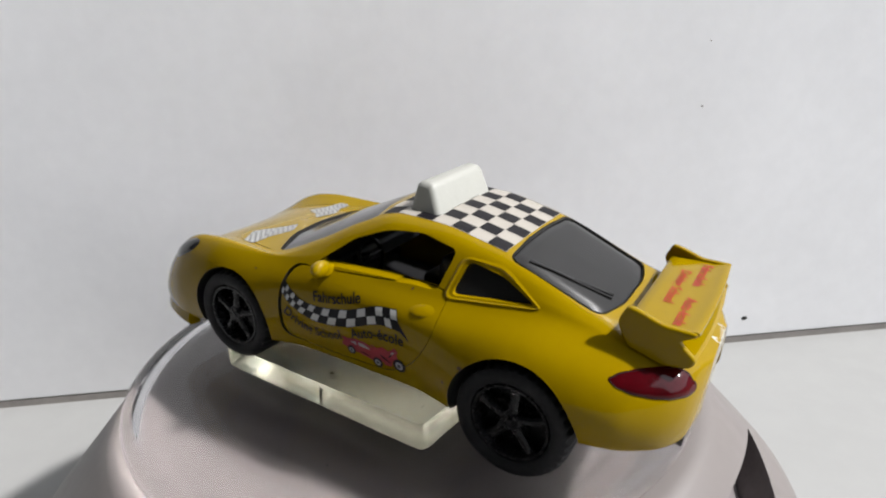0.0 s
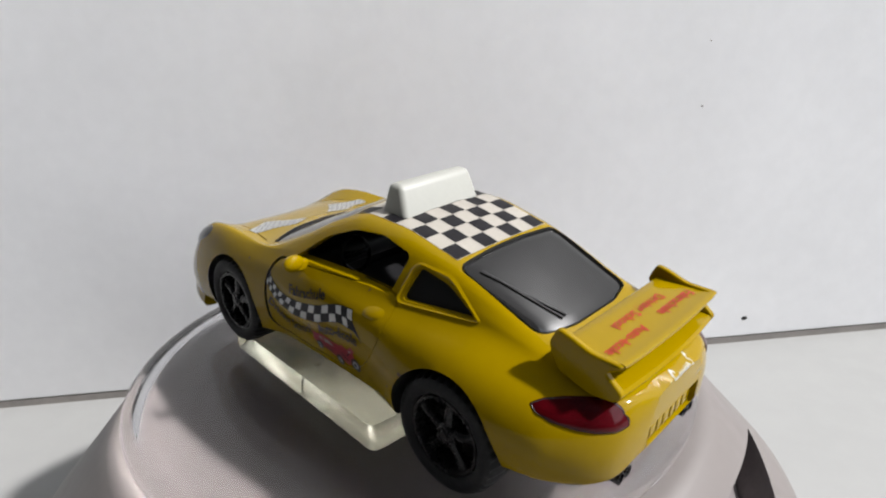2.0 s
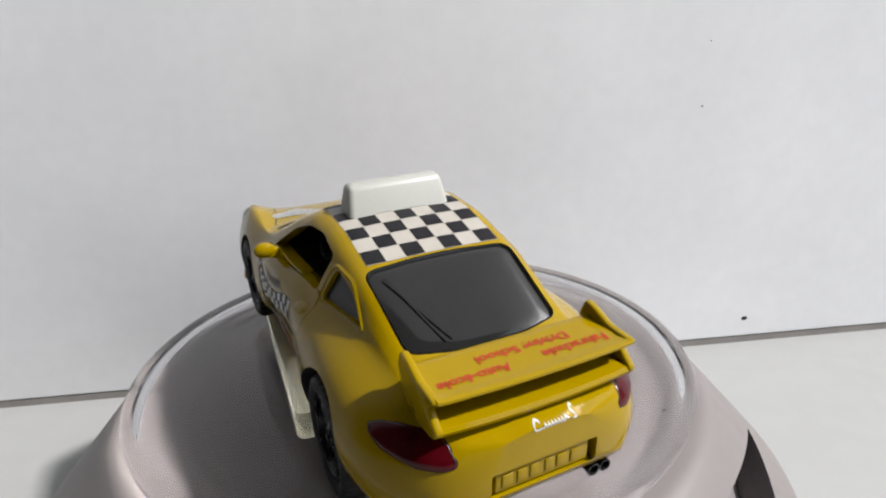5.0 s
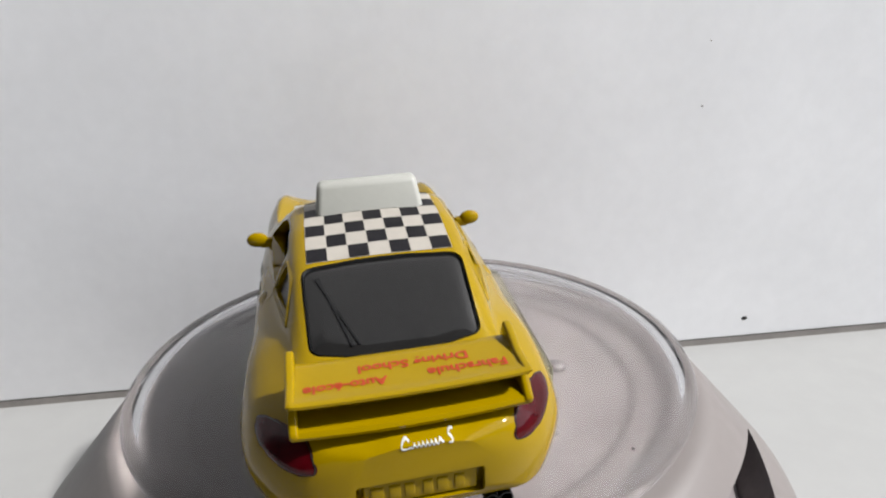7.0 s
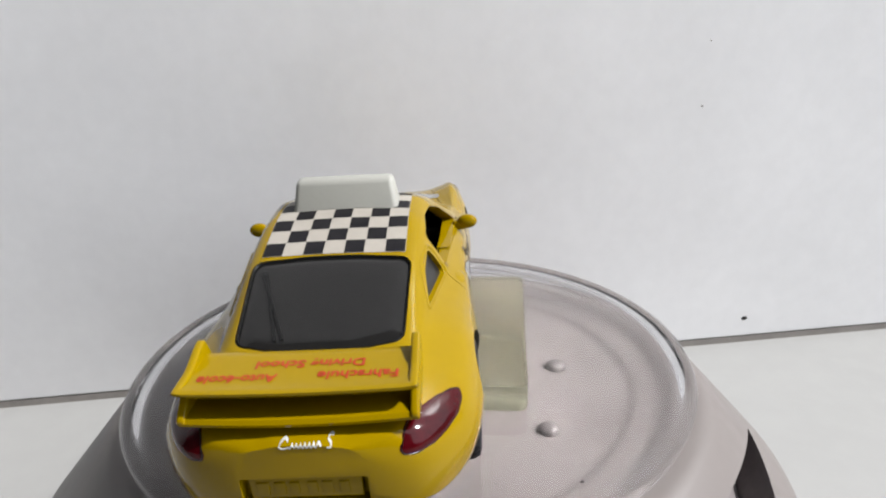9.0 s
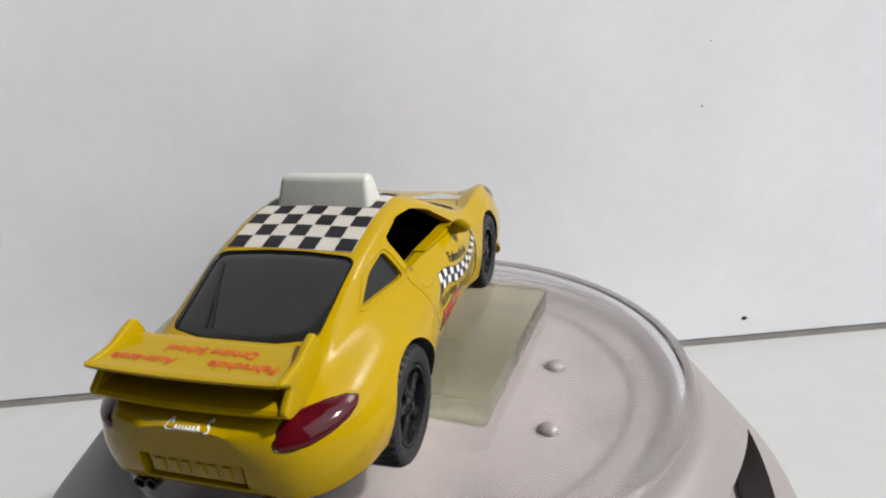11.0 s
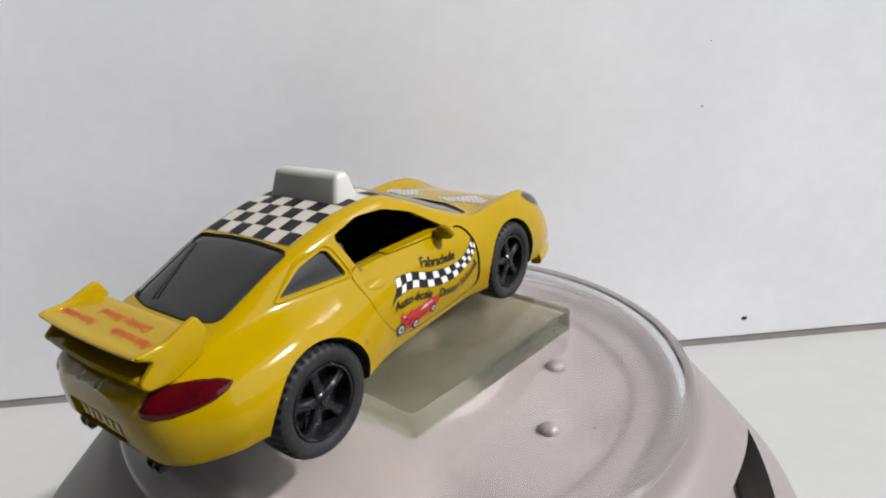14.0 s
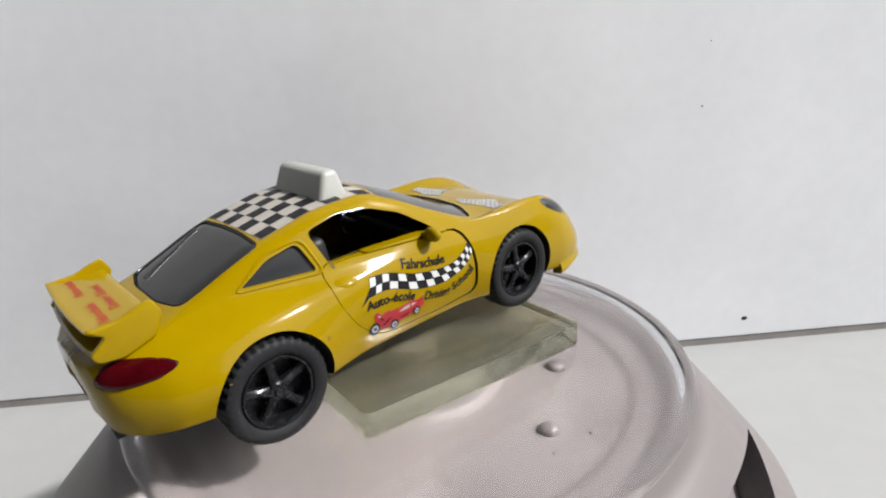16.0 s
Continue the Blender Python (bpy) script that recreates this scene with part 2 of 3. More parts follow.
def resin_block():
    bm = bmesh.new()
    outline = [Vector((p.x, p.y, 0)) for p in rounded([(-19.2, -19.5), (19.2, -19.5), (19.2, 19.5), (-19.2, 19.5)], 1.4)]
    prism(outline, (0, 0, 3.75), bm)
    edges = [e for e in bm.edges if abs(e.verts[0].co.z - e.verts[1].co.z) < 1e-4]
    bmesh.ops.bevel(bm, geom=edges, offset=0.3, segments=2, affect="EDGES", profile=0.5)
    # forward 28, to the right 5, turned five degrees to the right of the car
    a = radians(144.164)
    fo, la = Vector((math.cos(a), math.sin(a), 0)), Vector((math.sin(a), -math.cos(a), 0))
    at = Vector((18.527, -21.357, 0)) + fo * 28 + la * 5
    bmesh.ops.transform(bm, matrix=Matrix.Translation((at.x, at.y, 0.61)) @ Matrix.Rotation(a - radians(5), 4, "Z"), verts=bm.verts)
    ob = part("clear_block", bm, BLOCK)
    # the slab's shadow is switched off to keep the base below it bright
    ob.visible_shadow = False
    rnd = random.Random(8)
    for k in range(40):
        u, v, r = rnd.uniform(-18, 18), rnd.uniform(-17.5, 17.5), rnd.uniform(0.05, 0.15)
        if k < 12:
            v = 16 * (1 if k % 2 else -1) + rnd.uniform(-2.5, 1.2)
        q = Matrix.Translation((at.x, at.y, 0.61 + 3.75)) @ Matrix.Rotation(a - radians(5), 4, "Z") @ Vector((u, v, 0))
        bm = bmesh.new()
        bmesh.ops.create_icosphere(bm, subdivisions=1, radius=r)
        for w in bm.verts:
            w.co = Vector((w.co.x * 1.4, w.co.y * 0.9, w.co.z * 0.5)) + q
        part("speck", bm, SPECK, ob, smooth=False)
    return tagged(ob, "thick square slab of yellowed clear resin under the toy car", "block")


# ---------------------------------------------------------------- toy car: x forward, y to its left, z up, from the rear axle, mm
WIDTH = ((-17.2, 6.5), (-16.6, 9.3), (-15.4, 11.4), (-13.4, 13.3), (-10, 15.2), (-5, 16.1), (0, 16.4), (8, 16.0), (14, 15.6), (20, 15.5),
         (31, 15.5), (36, 15.8), (43, 16.1), (50, 15.7), (54, 15.4), (58, 14.4), (61, 13.0), (63.4, 10.8), (65, 8.0), (65.5, 5.5))
BOTTOM = ((-17.2, 3.2), (-16.2, 1.2), (-14, 0.6), (-8, 0.3), (0, -0.8), (8, -1.9), (20, -2.2), (35, -2.8), (50, -4.2), (55, -5.2), (63, -5.5), (65.5, -4.6))
BELT_Y = ((-17.2, 5.2), (-16, 8.2), (-14, 9.6), (-10, 10.6), (-5, 10.9), (0, 11.3), (6, 12.0), (10, 12.5), (20, 13.2), (28, 13.5), (34, 13.4), (44, 13.3),
          (50, 13.0), (54, 12.6), (58, 11.8), (62, 9.8), (65.5, 5.0))
BELT_Z = ((-17.2, 8.0), (-16, 8.7), (-14, 9.2), (-10, 10.0), (-5, 10.7), (0, 11.2), (6, 11.0), (10, 10.9), (20, 10.9), (28, 10.6), (34, 9.7),
          (38, 9.4), (46, 9.4), (51, 8.9), (54, 7.9), (58, 5.2), (62, 1.4), (65.5, -2.4))
RAIL_Y = ((-17.2, 3.0), (-14, 6.0), (-10, 7.6), (-6.5, 8.1), (4.3, 8.95), (9, 9.1), (16, 9.2), (20, 9.3), (24, 9.8), (30, 11.0),
          (36.5, 11.9), (40, 11.0), (46, 9.3), (52, 8.4), (58, 7.2), (62, 5.6), (65.5, 2.4))
RAIL_Z = ((-17.2, 8.9), (-14, 9.9), (-10, 10.9), (-6.5, 11.9), (4.3, 15.7), (8, 16.5), (14, 17.4), (19, 17.4), (24, 15.9), (30, 12.7),
          (36.5, 9.8), (40, 9.2), (46, 8.6), (52, 7.4), (58, 4.9), (62, 1.8), (65.5, -2.0))
CENTRE_Z = ((-17.2, 9.2), (-14, 10.2), (-10, 11.2), (-6.5, 12.2), (4.3, 16.1), (8, 16.95), (14, 17.95), (18, 18.2), (22, 17.7), (31, 14.0),
            (39, 10.1), (44, 9.1), (50, 7.8), (56, 5.6), (61, 2.7), (65.5, -1.7))


def section(x):
    """The half outline of the car across x, from the underside's middle to the roof's."""
    w, zb = smooth_line(WIDTH, x), smooth_line(BOTTOM, x)
    by, bz = smooth_line(BELT_Y, x), smooth_line(BELT_Z, x)
    ry, rz = smooth_line(RAIL_Y, x), smooth_line(RAIL_Z, x)
    zc = smooth_line(CENTRE_Z, x)
    h = bz - zb
    tuck = smooth_line(((7, 0.0), (14, 1.0), (31, 1.0), (37, 0.0)), x)  # the sills draw in between the wheels
    return catmull([(0, zb), (w * 0.55, zb), (w * (0.90 - 0.05 * tuck), zb + 0.02 * h), (w * (0.975 - 0.055 * tuck), zb + 0.13 * h), (w * (1 - 0.02 * tuck), zb + (0.45 - 0.02 * tuck) * h),
                    (w - (w - by) * (0.32 - 0.1 * tuck), zb + 0.78 * h),
                    (by, bz), ((by + ry) / 2 + 0.25, (bz + rz) / 2 + 0.15), (ry, rz), (ry * 0.55, zc - (zc - rz) * 0.24), (0, zc)], 4)


def hull():
    """The closed outer shape of the car, wheels and openings not yet cut."""
    bm = bmesh.new()
    xs = [-17.2 + 0.35 * k for k in range(8)] + list(np.linspace(-14.4, 54, 88)) + [54 + 11.5 * k / 20 for k in range(1, 21)]
    rows = []
    for x in xs:
        half = section(x)
        ring = [(x, -p.x, p.y) for p in half] + [(x, p.x, p.y) for p in half[-2:0:-1]]
        rows.append([bm.verts.new(c) for c in ring])
    n = len(rows[0])
    for a, b in zip(rows, rows[1:]):
        for k in range(n):
            bm.faces.new((a[k], a[(k + 1) % n], b[(k + 1) % n], b[k]))
    bm.faces.new(rows[0])
    bm.faces.new(rows[-1][::-1])
    bmesh.ops.recalc_face_normals(bm, faces=bm.faces)
    return bm


def side_prism(outline, y0, y1):
    """A prism over a side-view outline (x, z), from y0 to y1."""
    return prism([(p[0], y0, p[1]) for p in outline], (0, y1 - y0, 0))


def drum(x, z, r, y0, y1, steps=72):
    return side_prism([(x + r * math.cos(2 * math.pi * k / steps), z + r * math.sin(2 * math.pi * k / steps)) for k in range(steps)], y0, y1)


DOOR = ((32.6, 10.0), (33.9, 5.4), (33.7, -0.6), (26, -0.8), (16.5, -0.2), (12.6, 2.8), (10.2, 7.0), (9.9, 12.0))
DOOR_WINDOW = ((11.6, 11.35), (10.3, 15.9), (15.0, 16.8), (19.6, 16.3), (24.0, 14.5), (29.0, 10.6), (25.5, 11.0), (18.0, 11.4))
QUARTER = ((0.2, 12.1), (9.9, 11.3), (8.6, 15.1), (4.4, 14.3))
WHEELS = ((0.1, 0.1, 7.6, 6.85), (43.1, -0.5, 7.2, 6.55))


def frame_of(origin, e1, e2):
    """A drawing plane for things laid on the car's skin: origin, across, up and outward."""
    e1, e2 = Vector(e1).normalized(), Vector(e2).normalized()
    return Vector(origin), e1, e2, e1.cross(e2).normalized()


TOP = frame_of((0, 0, 0), (1, 0, 0), (0, 1, 0))
RIGHT = frame_of((0, 0, 0), (1, 0, 0), (0, 0, 1))
LEFT = frame_of((0, 0, 0), (-1, 0, 0), (0, 0, 1))


def laid(skin, plane, u, v, lift):
    """The point over (u, v) of the plane, on the skin and lift above it."""
    o, e1, e2, d = plane
    p = o + e1 * u + e2 * v
    hit, normal, _, _ = skin.ray_cast(p + d * 60, -d)
    if hit is None:
        hit = skin.find_nearest(p + d * 12)[0]
    return hit + d * lift


def cover(skin, plane, outline, lifts, bm=None, under=None):
    """A sheet or lens over an outline of (u, v), in rings from its edge to its middle, at the given lifts. under: closes it below at that lift."""
    bm = bm or bmesh.new()
    pts = [Vector(p) for p in outline]
    mid = sum(pts, Vector((0, 0))) / len(pts)
    n, rings = len(pts), []
    steps = len(lifts)
    for k, h in enumerate(lifts):
        s = 1 - k / steps
        rings.append([bm.verts.new(laid(skin, plane, *(mid + (p - mid) * s), h)) for p in pts])
    for a, b in zip(rings, rings[1:]):
        for i in range(n):
            bm.faces.new((a[i], a[(i + 1) % n], b[(i + 1) % n], b[i]))
    c = bm.verts.new(laid(skin, plane, *mid, lifts[-1]))
    for i in range(n):
        bm.faces.new((rings[-1][i], rings[-1][(i + 1) % n], c))
    if under is not None:
        low = [[bm.verts.new(laid(skin, plane, *(mid + (p - mid) * (1 - k / steps)), under)) for p in pts] for k in range(steps)]
        for a, b in zip(low, low[1:]):
            for i in range(n):
                bm.faces.new((a[(i + 1) % n], a[i], b[i], b[(i + 1) % n]))
        c = bm.verts.new(laid(skin, plane, *mid, under))
        for i in range(n):
            bm.faces.new((low[-1][(i + 1) % n], low[-1][i], c))
            bm.faces.new((low[0][i], low[0][(i + 1) % n], rings[0][(i + 1) % n], rings[0][i]))
    bmesh.ops.recalc_face_normals(bm, faces=bm.faces)
    return bm


def letters(words):
    """The flat shapes of words in the built-in font, one unit high, as a bmesh, and their width."""
    cu = bpy.data.curves.new("words", "FONT")
    cu.body = words
    cu.resolution_u = 3
    cu.offset = 0.02
    ob = bpy.data.objects.new("words", cu)
    scene.collection.objects.link(ob)
    bpy.context.view_layer.update()
    me = bpy.data.meshes.new_from_object(ob.evaluated_get(bpy.context.evaluated_depsgraph_get()))
    bm = bmesh.new()
    bm.from_mesh(me)
    bpy.data.objects.remove(ob)
    bpy.data.curves.remove(cu)
    bpy.data.meshes.remove(me)
    wide = max(v.co.x for v in bm.verts)
    return bm, wide


def writing(skin, plane, words, line, size, lift=0.07):
    """Words printed on the skin along a line of (u, v) points."""
    bm, wide = letters(words)
    curve = catmull(line, 8)
    lengths = [0]
    for a, b in zip(curve, curve[1:]):
        lengths.append(lengths[-1] + (b - a).length)
    for v in bm.verts:
        s = v.co.x / wide * lengths[-1]
        i = min(max(j for j in range(len(curve) - 1) if lengths[j] <= max(s, 0)), len(curve) - 2)
        go = (curve[i + 1] - curve[i]).normalized()
        p = curve[i] + go * (s - lengths[i]) + Vector((-go.y, go.x)) * v.co.y * size
        v.co = laid(skin, plane, p.x, p.y, lift)
    return bm


def oval(x, y, rx, ry, n=20, turn=0.0):
    c, s = math.cos(turn), math.sin(turn)
    return [(x + rx * math.cos(a) * c - ry * math.sin(a) * s, y + rx * math.cos(a) * s + ry * math.sin(a) * c)
            for a in (2 * math.pi * k / n for k in range(n))]


REAR_GLASS = ((4.6, 8.9), (5.1, 3), (5.1, -3), (4.6, -8.9), (-6.2, -8.5), (-7.4, -4), (-7.4, 4), (-6.2, 8.5))
SCREEN = ((22.6, 8.8), (29.5, 10.4), (37.0, 11.7), (39.8, 6), (40.5, 0), (39.8, -6), (37.0, -11.7), (29.5, -10.4), (22.6, -8.8), (23.7, -4), (23.9, 0), (23.7, 4))


def shrunk(outline, by):
    pts = [Vector(p) for p in outline]
    mid = sum(pts, Vector((0, 0))) / len(pts)
    return [mid + (p - mid) * (1 - by / (p - mid).length) for p in pts]


def tail_plane(s):
    """The plane of a tail lamp on the left (1) or right (-1)."""
    o = Vector((-8.6, 13.4 * s, 8.2))
    go = Vector((-6.3, -5.6 * s, -0.5))
    return frame_of(o, -go, (0, 0, 1)) if s < 0 else frame_of(o, go, (0, 0, 1))


def wheel(car, x, z, r, s, y_out):
    """A wheel on the left (1) or right (-1): tyre with shoulder blocks, five-spoke rim."""
    w = new("wheel")
    w.parent = car
    w.location = (x * MM, 0, z * MM)
    tagged(w, "black wheel with a five-spoke rim and treaded tyre")
    yi, rim = y_out - 5.0, r * 0.68
    prof = [(rim, yi), (r * 0.86, yi), (r * 0.96, yi + 0.4), (r, yi + 1.0), (r, yi + 2.5), (r, y_out - 1.3), (r * 0.985, y_out - 0.75),
            (r * 0.94, y_out - 0.25), (r * 0.86, y_out), (r * 0.75, y_out - 0.05), (rim * 1.02, y_out - 0.3), (rim, y_out - 0.7)]
    bm = bmesh.new()
    steps, rings = 144, []
    for k in range(steps):
        a = 2 * math.pi * k / steps
        notch = 0.955 if k % 4 >= 2 else 1.0
        ring = []
        for i, (q, y) in enumerate(prof):
            q = q * (notch if 2 <= i <= 6 and i != 4 else 1.0)
            ring.append(bm.verts.new((q * math.cos(a), s * y, q * math.sin(a))))
        rings.append(ring)
    n = len(prof)
    for k in range(steps):
        a, b = rings[k], rings[(k + 1) % steps]
        for i in range(n):
            bm.faces.new((a[i], a[(i + 1) % n], b[(i + 1) % n], b[i]))
    bmesh.ops.recalc_face_normals(bm, faces=bm.faces)
    part("tyre", bm, RUBBER, w)
    # rim: lip, barrel, back disc, spokes, hub
    prof = [(rim * 1.0, y_out - 0.62), (rim * 0.97, y_out - 0.32), (rim * 0.91, y_out - 0.34), (rim * 0.88, y_out - 0.75), (rim * 0.86, y_out - 2.6), (rim * 1.0, y_out - 2.6)]
    bm = lathe([(q, s * y) for q, y in prof], 64, axis="Y", closed=True)
    lathe([(0.2, s * (y_out - 2.5)), (rim * 0.9, s * (y_out - 2.5)), (rim * 0.9, s * (y_out - 2.9)), (0.2, s * (y_out - 2.9))], 40, bm, axis="Y")
    rim_ob = part("rim", bm, BLACK, w)
    for k in range(5):
        a = 2 * math.pi * k / 5 + 0.35
        ca, sa = math.cos(a), math.sin(a)
        bm = bmesh.new()
        rows = []
        for q, half, y in ((0.4, 0.75, -0.75), (1.3, 0.62, -0.62), (2.4, 0.50, -0.75), (rim * 0.80, 0.60, -0.85), (rim * 0.95, 0.95, -0.75)):
            ring = []
            for t, dy in ((-half, -1.0), (-half, -0.25), (-half * 0.45, 0), (half * 0.45, 0), (half, -0.25), (half, -1.0)):
                ring.append(bm.verts.new((q * ca - t * sa, s * (y_out + y + dy), q * sa + t * ca)))
            rows.append(ring)
        for ra, rb in zip(rows, rows[1:]):
            for i in range(6):
                bm.faces.new((ra[i], ra[(i + 1) % 6], rb[(i + 1) % 6], rb[i]))
        bm.faces.new(rows[0])
        bm.faces.new(rows[-1][::-1])
        bmesh.ops.recalc_face_normals(bm, faces=bm.faces)
        part("spoke", bm, BLACK, w)
    bm = lathe([(1.25, s * (y_out - 1.6)), (1.25, s * (y_out - 0.75)), (1.0, s * (y_out - 0.5)), (0.55, s * (y_out - 0.55)), (0.45, s * (y_out - 0.3)), (0.1, s * (y_out - 0.3))], 32, axis="Y")
    part("hub_cap", bm, BLACK, w)
    for k in range(5):
        a = 2 * math.pi * (k + 0.5) / 5 + 0.35
        bm = lathe([(0.16, s * (y_out - 0.9)), (0.16, s * (y_out - 0.45)), (0.05, s * (y_out - 0.42))], 10, axis="Y")
        bmesh.ops.translate(bm, vec=(0.8 * math.cos(a), 0, 0.8 * math.sin(a)), verts=bm.verts)
        part("wheel_nut", bm, BLACK, w)


def toy_car():
    car = tagged(new("toy_car"), "yellow die-cast toy sports car with checkered driving school decals", "toy car")
    shell = hull()
    skin = BVHTree.FromBMesh(shell)
    solid = shell.copy()

    # hollow cabin
    cabin = bmesh.new()
    rows = []
    for x in np.linspace(-3, 35, 24):
        w, rz = smooth_line(BELT_Y, x) - 1.3, smooth_line(RAIL_Z, x) - 0.7
        ry, zc = smooth_line(RAIL_Y, x) - 0.9, smooth_line(CENTRE_Z, x) - 0.9
        zb, zm = 2.0, min(smooth_line(BELT_Z, x) - 0.6, rz - 0.5)
        ring = [(w, zb), (w, zm), (ry, rz), (ry * 0.5, zc), (-ry * 0.5, zc), (-ry, rz), (-w, zm), (-w, zb)]
        rows.append([cabin.verts.new((x, y, z)) for y, z in ring])
    for a, b in zip(rows, rows[1:]):
        for k in range(8):
            cabin.faces.new((a[k], a[(k + 1) % 8], b[(k + 1) % 8], b[k]))
    cabin.faces.new(rows[0])
    cabin.faces.new(rows[-1][::-1])
    bmesh.ops.recalc_face_normals(cabin, faces=cabin.faces)
    cuts = [("DIFFERENCE", cabin, 1)]
    for x, z, r, _ in WHEELS:
        for s in (-1, 1):
            cuts.append(("DIFFERENCE", drum(x, z, r, s * 8.6, s * 22), 1))
    win = rounded(DOOR_WINDOW, 0.9)
    quarter = rounded(QUARTER, 0.9)
    door = rounded(DOOR, 2.0)
    mid = sum(door, Vector((0, 0))) / len(door)
    small = [mid + (p - mid) * 0.973 - Vector((0.2, 0)) for p in door]
    for s in (-1, 1):
        cuts.append(("DIFFERENCE", side_prism(win, s * 5, s * 22), 0))
        cuts.append(("DIFFERENCE", side_prism(quarter, s * 5, s * 22), 0))
        cuts.append(("DIFFERENCE", side_prism(door, s * 11.2, s * 22), 1))
    # recesses of the windows, lamps and number plate
    rear_glass = rounded(REAR_GLASS, 1.3)
    screen = rounded(SCREEN, 1.2)
    cuts.append(("DIFFERENCE", cover(skin, TOP, rear_glass, [2.5] * 8, under=-0.4), 1))
    cuts.append(("DIFFERENCE", cover(skin, TOP, screen, [2.5] * 8, under=-0.4), 1))
    cut = bmesh.new()
    box(cut, (-20, -15.9), (-5.6, 5.6), (2.6, 5.6), bevel=0.3)
    cuts.append(("DIFFERENCE", cut, 0))
    # shut line of the bonnet
    for s in (-1, 1):
        line = catmull([(39.0, s * 11.3), (44, s * 10.2), (51, s * 9.0), (56, s * 7.0)], 8)
        band = [p + Vector((0, 0.09)) for p in line] + [p - Vector((0, 0.09)) for p in line[::-1]]
        groove = prism([(p.x, p.y, 12) for p in band], (0, 0, -0.5))
        for v in groove.verts:
            top = v.co.z > 11.8
            v.co.z = laid(skin, TOP, v.co.x, v.co.y, 2.0 if top else -0.35).z
        cuts.append(("DIFFERENCE", groove, 0))
    body = part("body", carve(shell, cuts, [YELLOW, INTERIOR]), [YELLOW, INTERIOR], car)

    for s in (-1, 1):
        d = carve(solid.copy(), [("INTERSECT", side_prism(small, s * 11.4, s * 22), 0),
                                 ("DIFFERENCE", side_prism(win, s * 5, s * 22), 0)], [YELLOW, INTERIOR])
        leaf = part("door", d, [YELLOW, INTERIOR], car, "yellow door with a wavy checkered decal")
        door_print(skin, leaf, s)
        plane = RIGHT if s < 0 else LEFT
        f = 1 if s < 0 else -1
        part("door_handle", cover(skin, plane, oval(12.4 * f, 9.3, 1.55, 0.62, 22, -0.15 * f), [0.02, 0.12, 0.2, 0.24, 0.26]), YELLOW, leaf, "moulded yellow door handle")
        # mirror on its foot
        bm = bmesh.new()
        bmesh.ops.create_uvsphere(bm, u_segments=24, v_segments=16, radius=1)
        for v in bm.verts:
            v.co = Vector((26.2 + (v.co.x * 1.05 if v.co.x > 0 else v.co.x * 0.75), s * (15.3 + v.co.y * 1.45), 11.2 + v.co.z * 1.05))
        part("mirror", bm, YELLOW, car, "rounded yellow wing mirror")
        bm = bmesh.new()
        box(bm, (25.8, 27.0), (13.2 * s, 15.0 * s) if s > 0 else (-15.0, -13.2), (10.0, 11.3), bevel=0.25)
        part("mirror_foot", bm, YELLOW, car)
    solid.free()

    # glazing
    part("rear_window", cover(skin, TOP, shrunk(rear_glass, 0.12), [-0.3, -0.12, -0.08] + [-0.06] * 6), GLASS, car, "dark smoked rear window")
    part("rear_window_seal", ring_band(skin, TOP, shrunk(rear_glass, 0.15), 0.16, -0.04), TRIM, car)
    part("windscreen", cover(skin, TOP, shrunk(screen, 0.12), [-0.3, -0.12, -0.08] + [-0.06] * 6), SHIELD, car, "smoked grey windscreen")
    for y0, x0, y1, x1 in ((7.3, 2.8, 3.6, -5.9), (7.0, 2.8, 4.3, -6.0)):
        bm = bmesh.new()
        line = [Vector((x0, y0)).lerp(Vector((x1, y1)), k / 10) for k in range(11)]
        strip(skin, TOP, line, 0.26, 0.12, bm)
        part("wiper", bm, TRIM, car)
    for s in (-1, 1):
        plane = RIGHT if s < 0 else LEFT
        q = [(p[0] * (1 if s < 0 else -1), p[1]) for p in rounded(QUARTER, 0.9)]
        part("quarter_window", cover(skin, plane, shrunk(q, -0.1), [-0.55] * 4), QUARTER_GLASS, car, "dark quarter window")
        part("window_bead", ring_band(skin, plane, shrunk(q, -0.95), 0.55, 0.14), YELLOW, car)

    # roof print
    sheet = roof_print(skin, car)
    # roof sign
    bm = bmesh.new()
    low = [(14.9, -6.7), (19.5, -6.7), (19.5, 6.7), (14.9, 6.7)]
    high = [(16.5, -6.1), (18.7, -6.1), (18.7, 6.1), (16.5, 6.1)]
    a = [bm.verts.new((x, y, 17.5)) for x, y in low]
    b = [bm.verts.new((x, y, 21.5)) for x, y in high]
    bm.faces.new(a[::-1])
    bm.faces.new(b)
    for i in range(4):
        bm.faces.new((a[i], a[(i + 1) % 4], b[(i + 1) % 4], b[i]))
    bmesh.ops.bevel(bm, geom=[e for e in bm.edges if max(v.co.z for v in e.verts) > 18], offset=0.75, segments=5, affect="EDGES", profile=0.5)
    part("roof_sign", bm, WHITE_SIGN, car, "blank milky white roof sign")

    # bonnet prints
    for s in (-1, 1):
        shape = [(42.8, 1.8 * s), (41.2, 4.8 * s), (43.0, 7.8 * s), (43.3, 10.6 * s), (45.2, 10.7 * s), (46.6, 8.4 * s), (48.2, 6.0 * s), (44.8, 4.0 * s)][::-1]
        shape = rounded(shape if s > 0 else shape[::-1], 0.5)
        flag = part("bonnet_print", cover(skin, TOP, shape, [0.06] * 5), DECAL_CHECK, car, "grey checkered flag print")

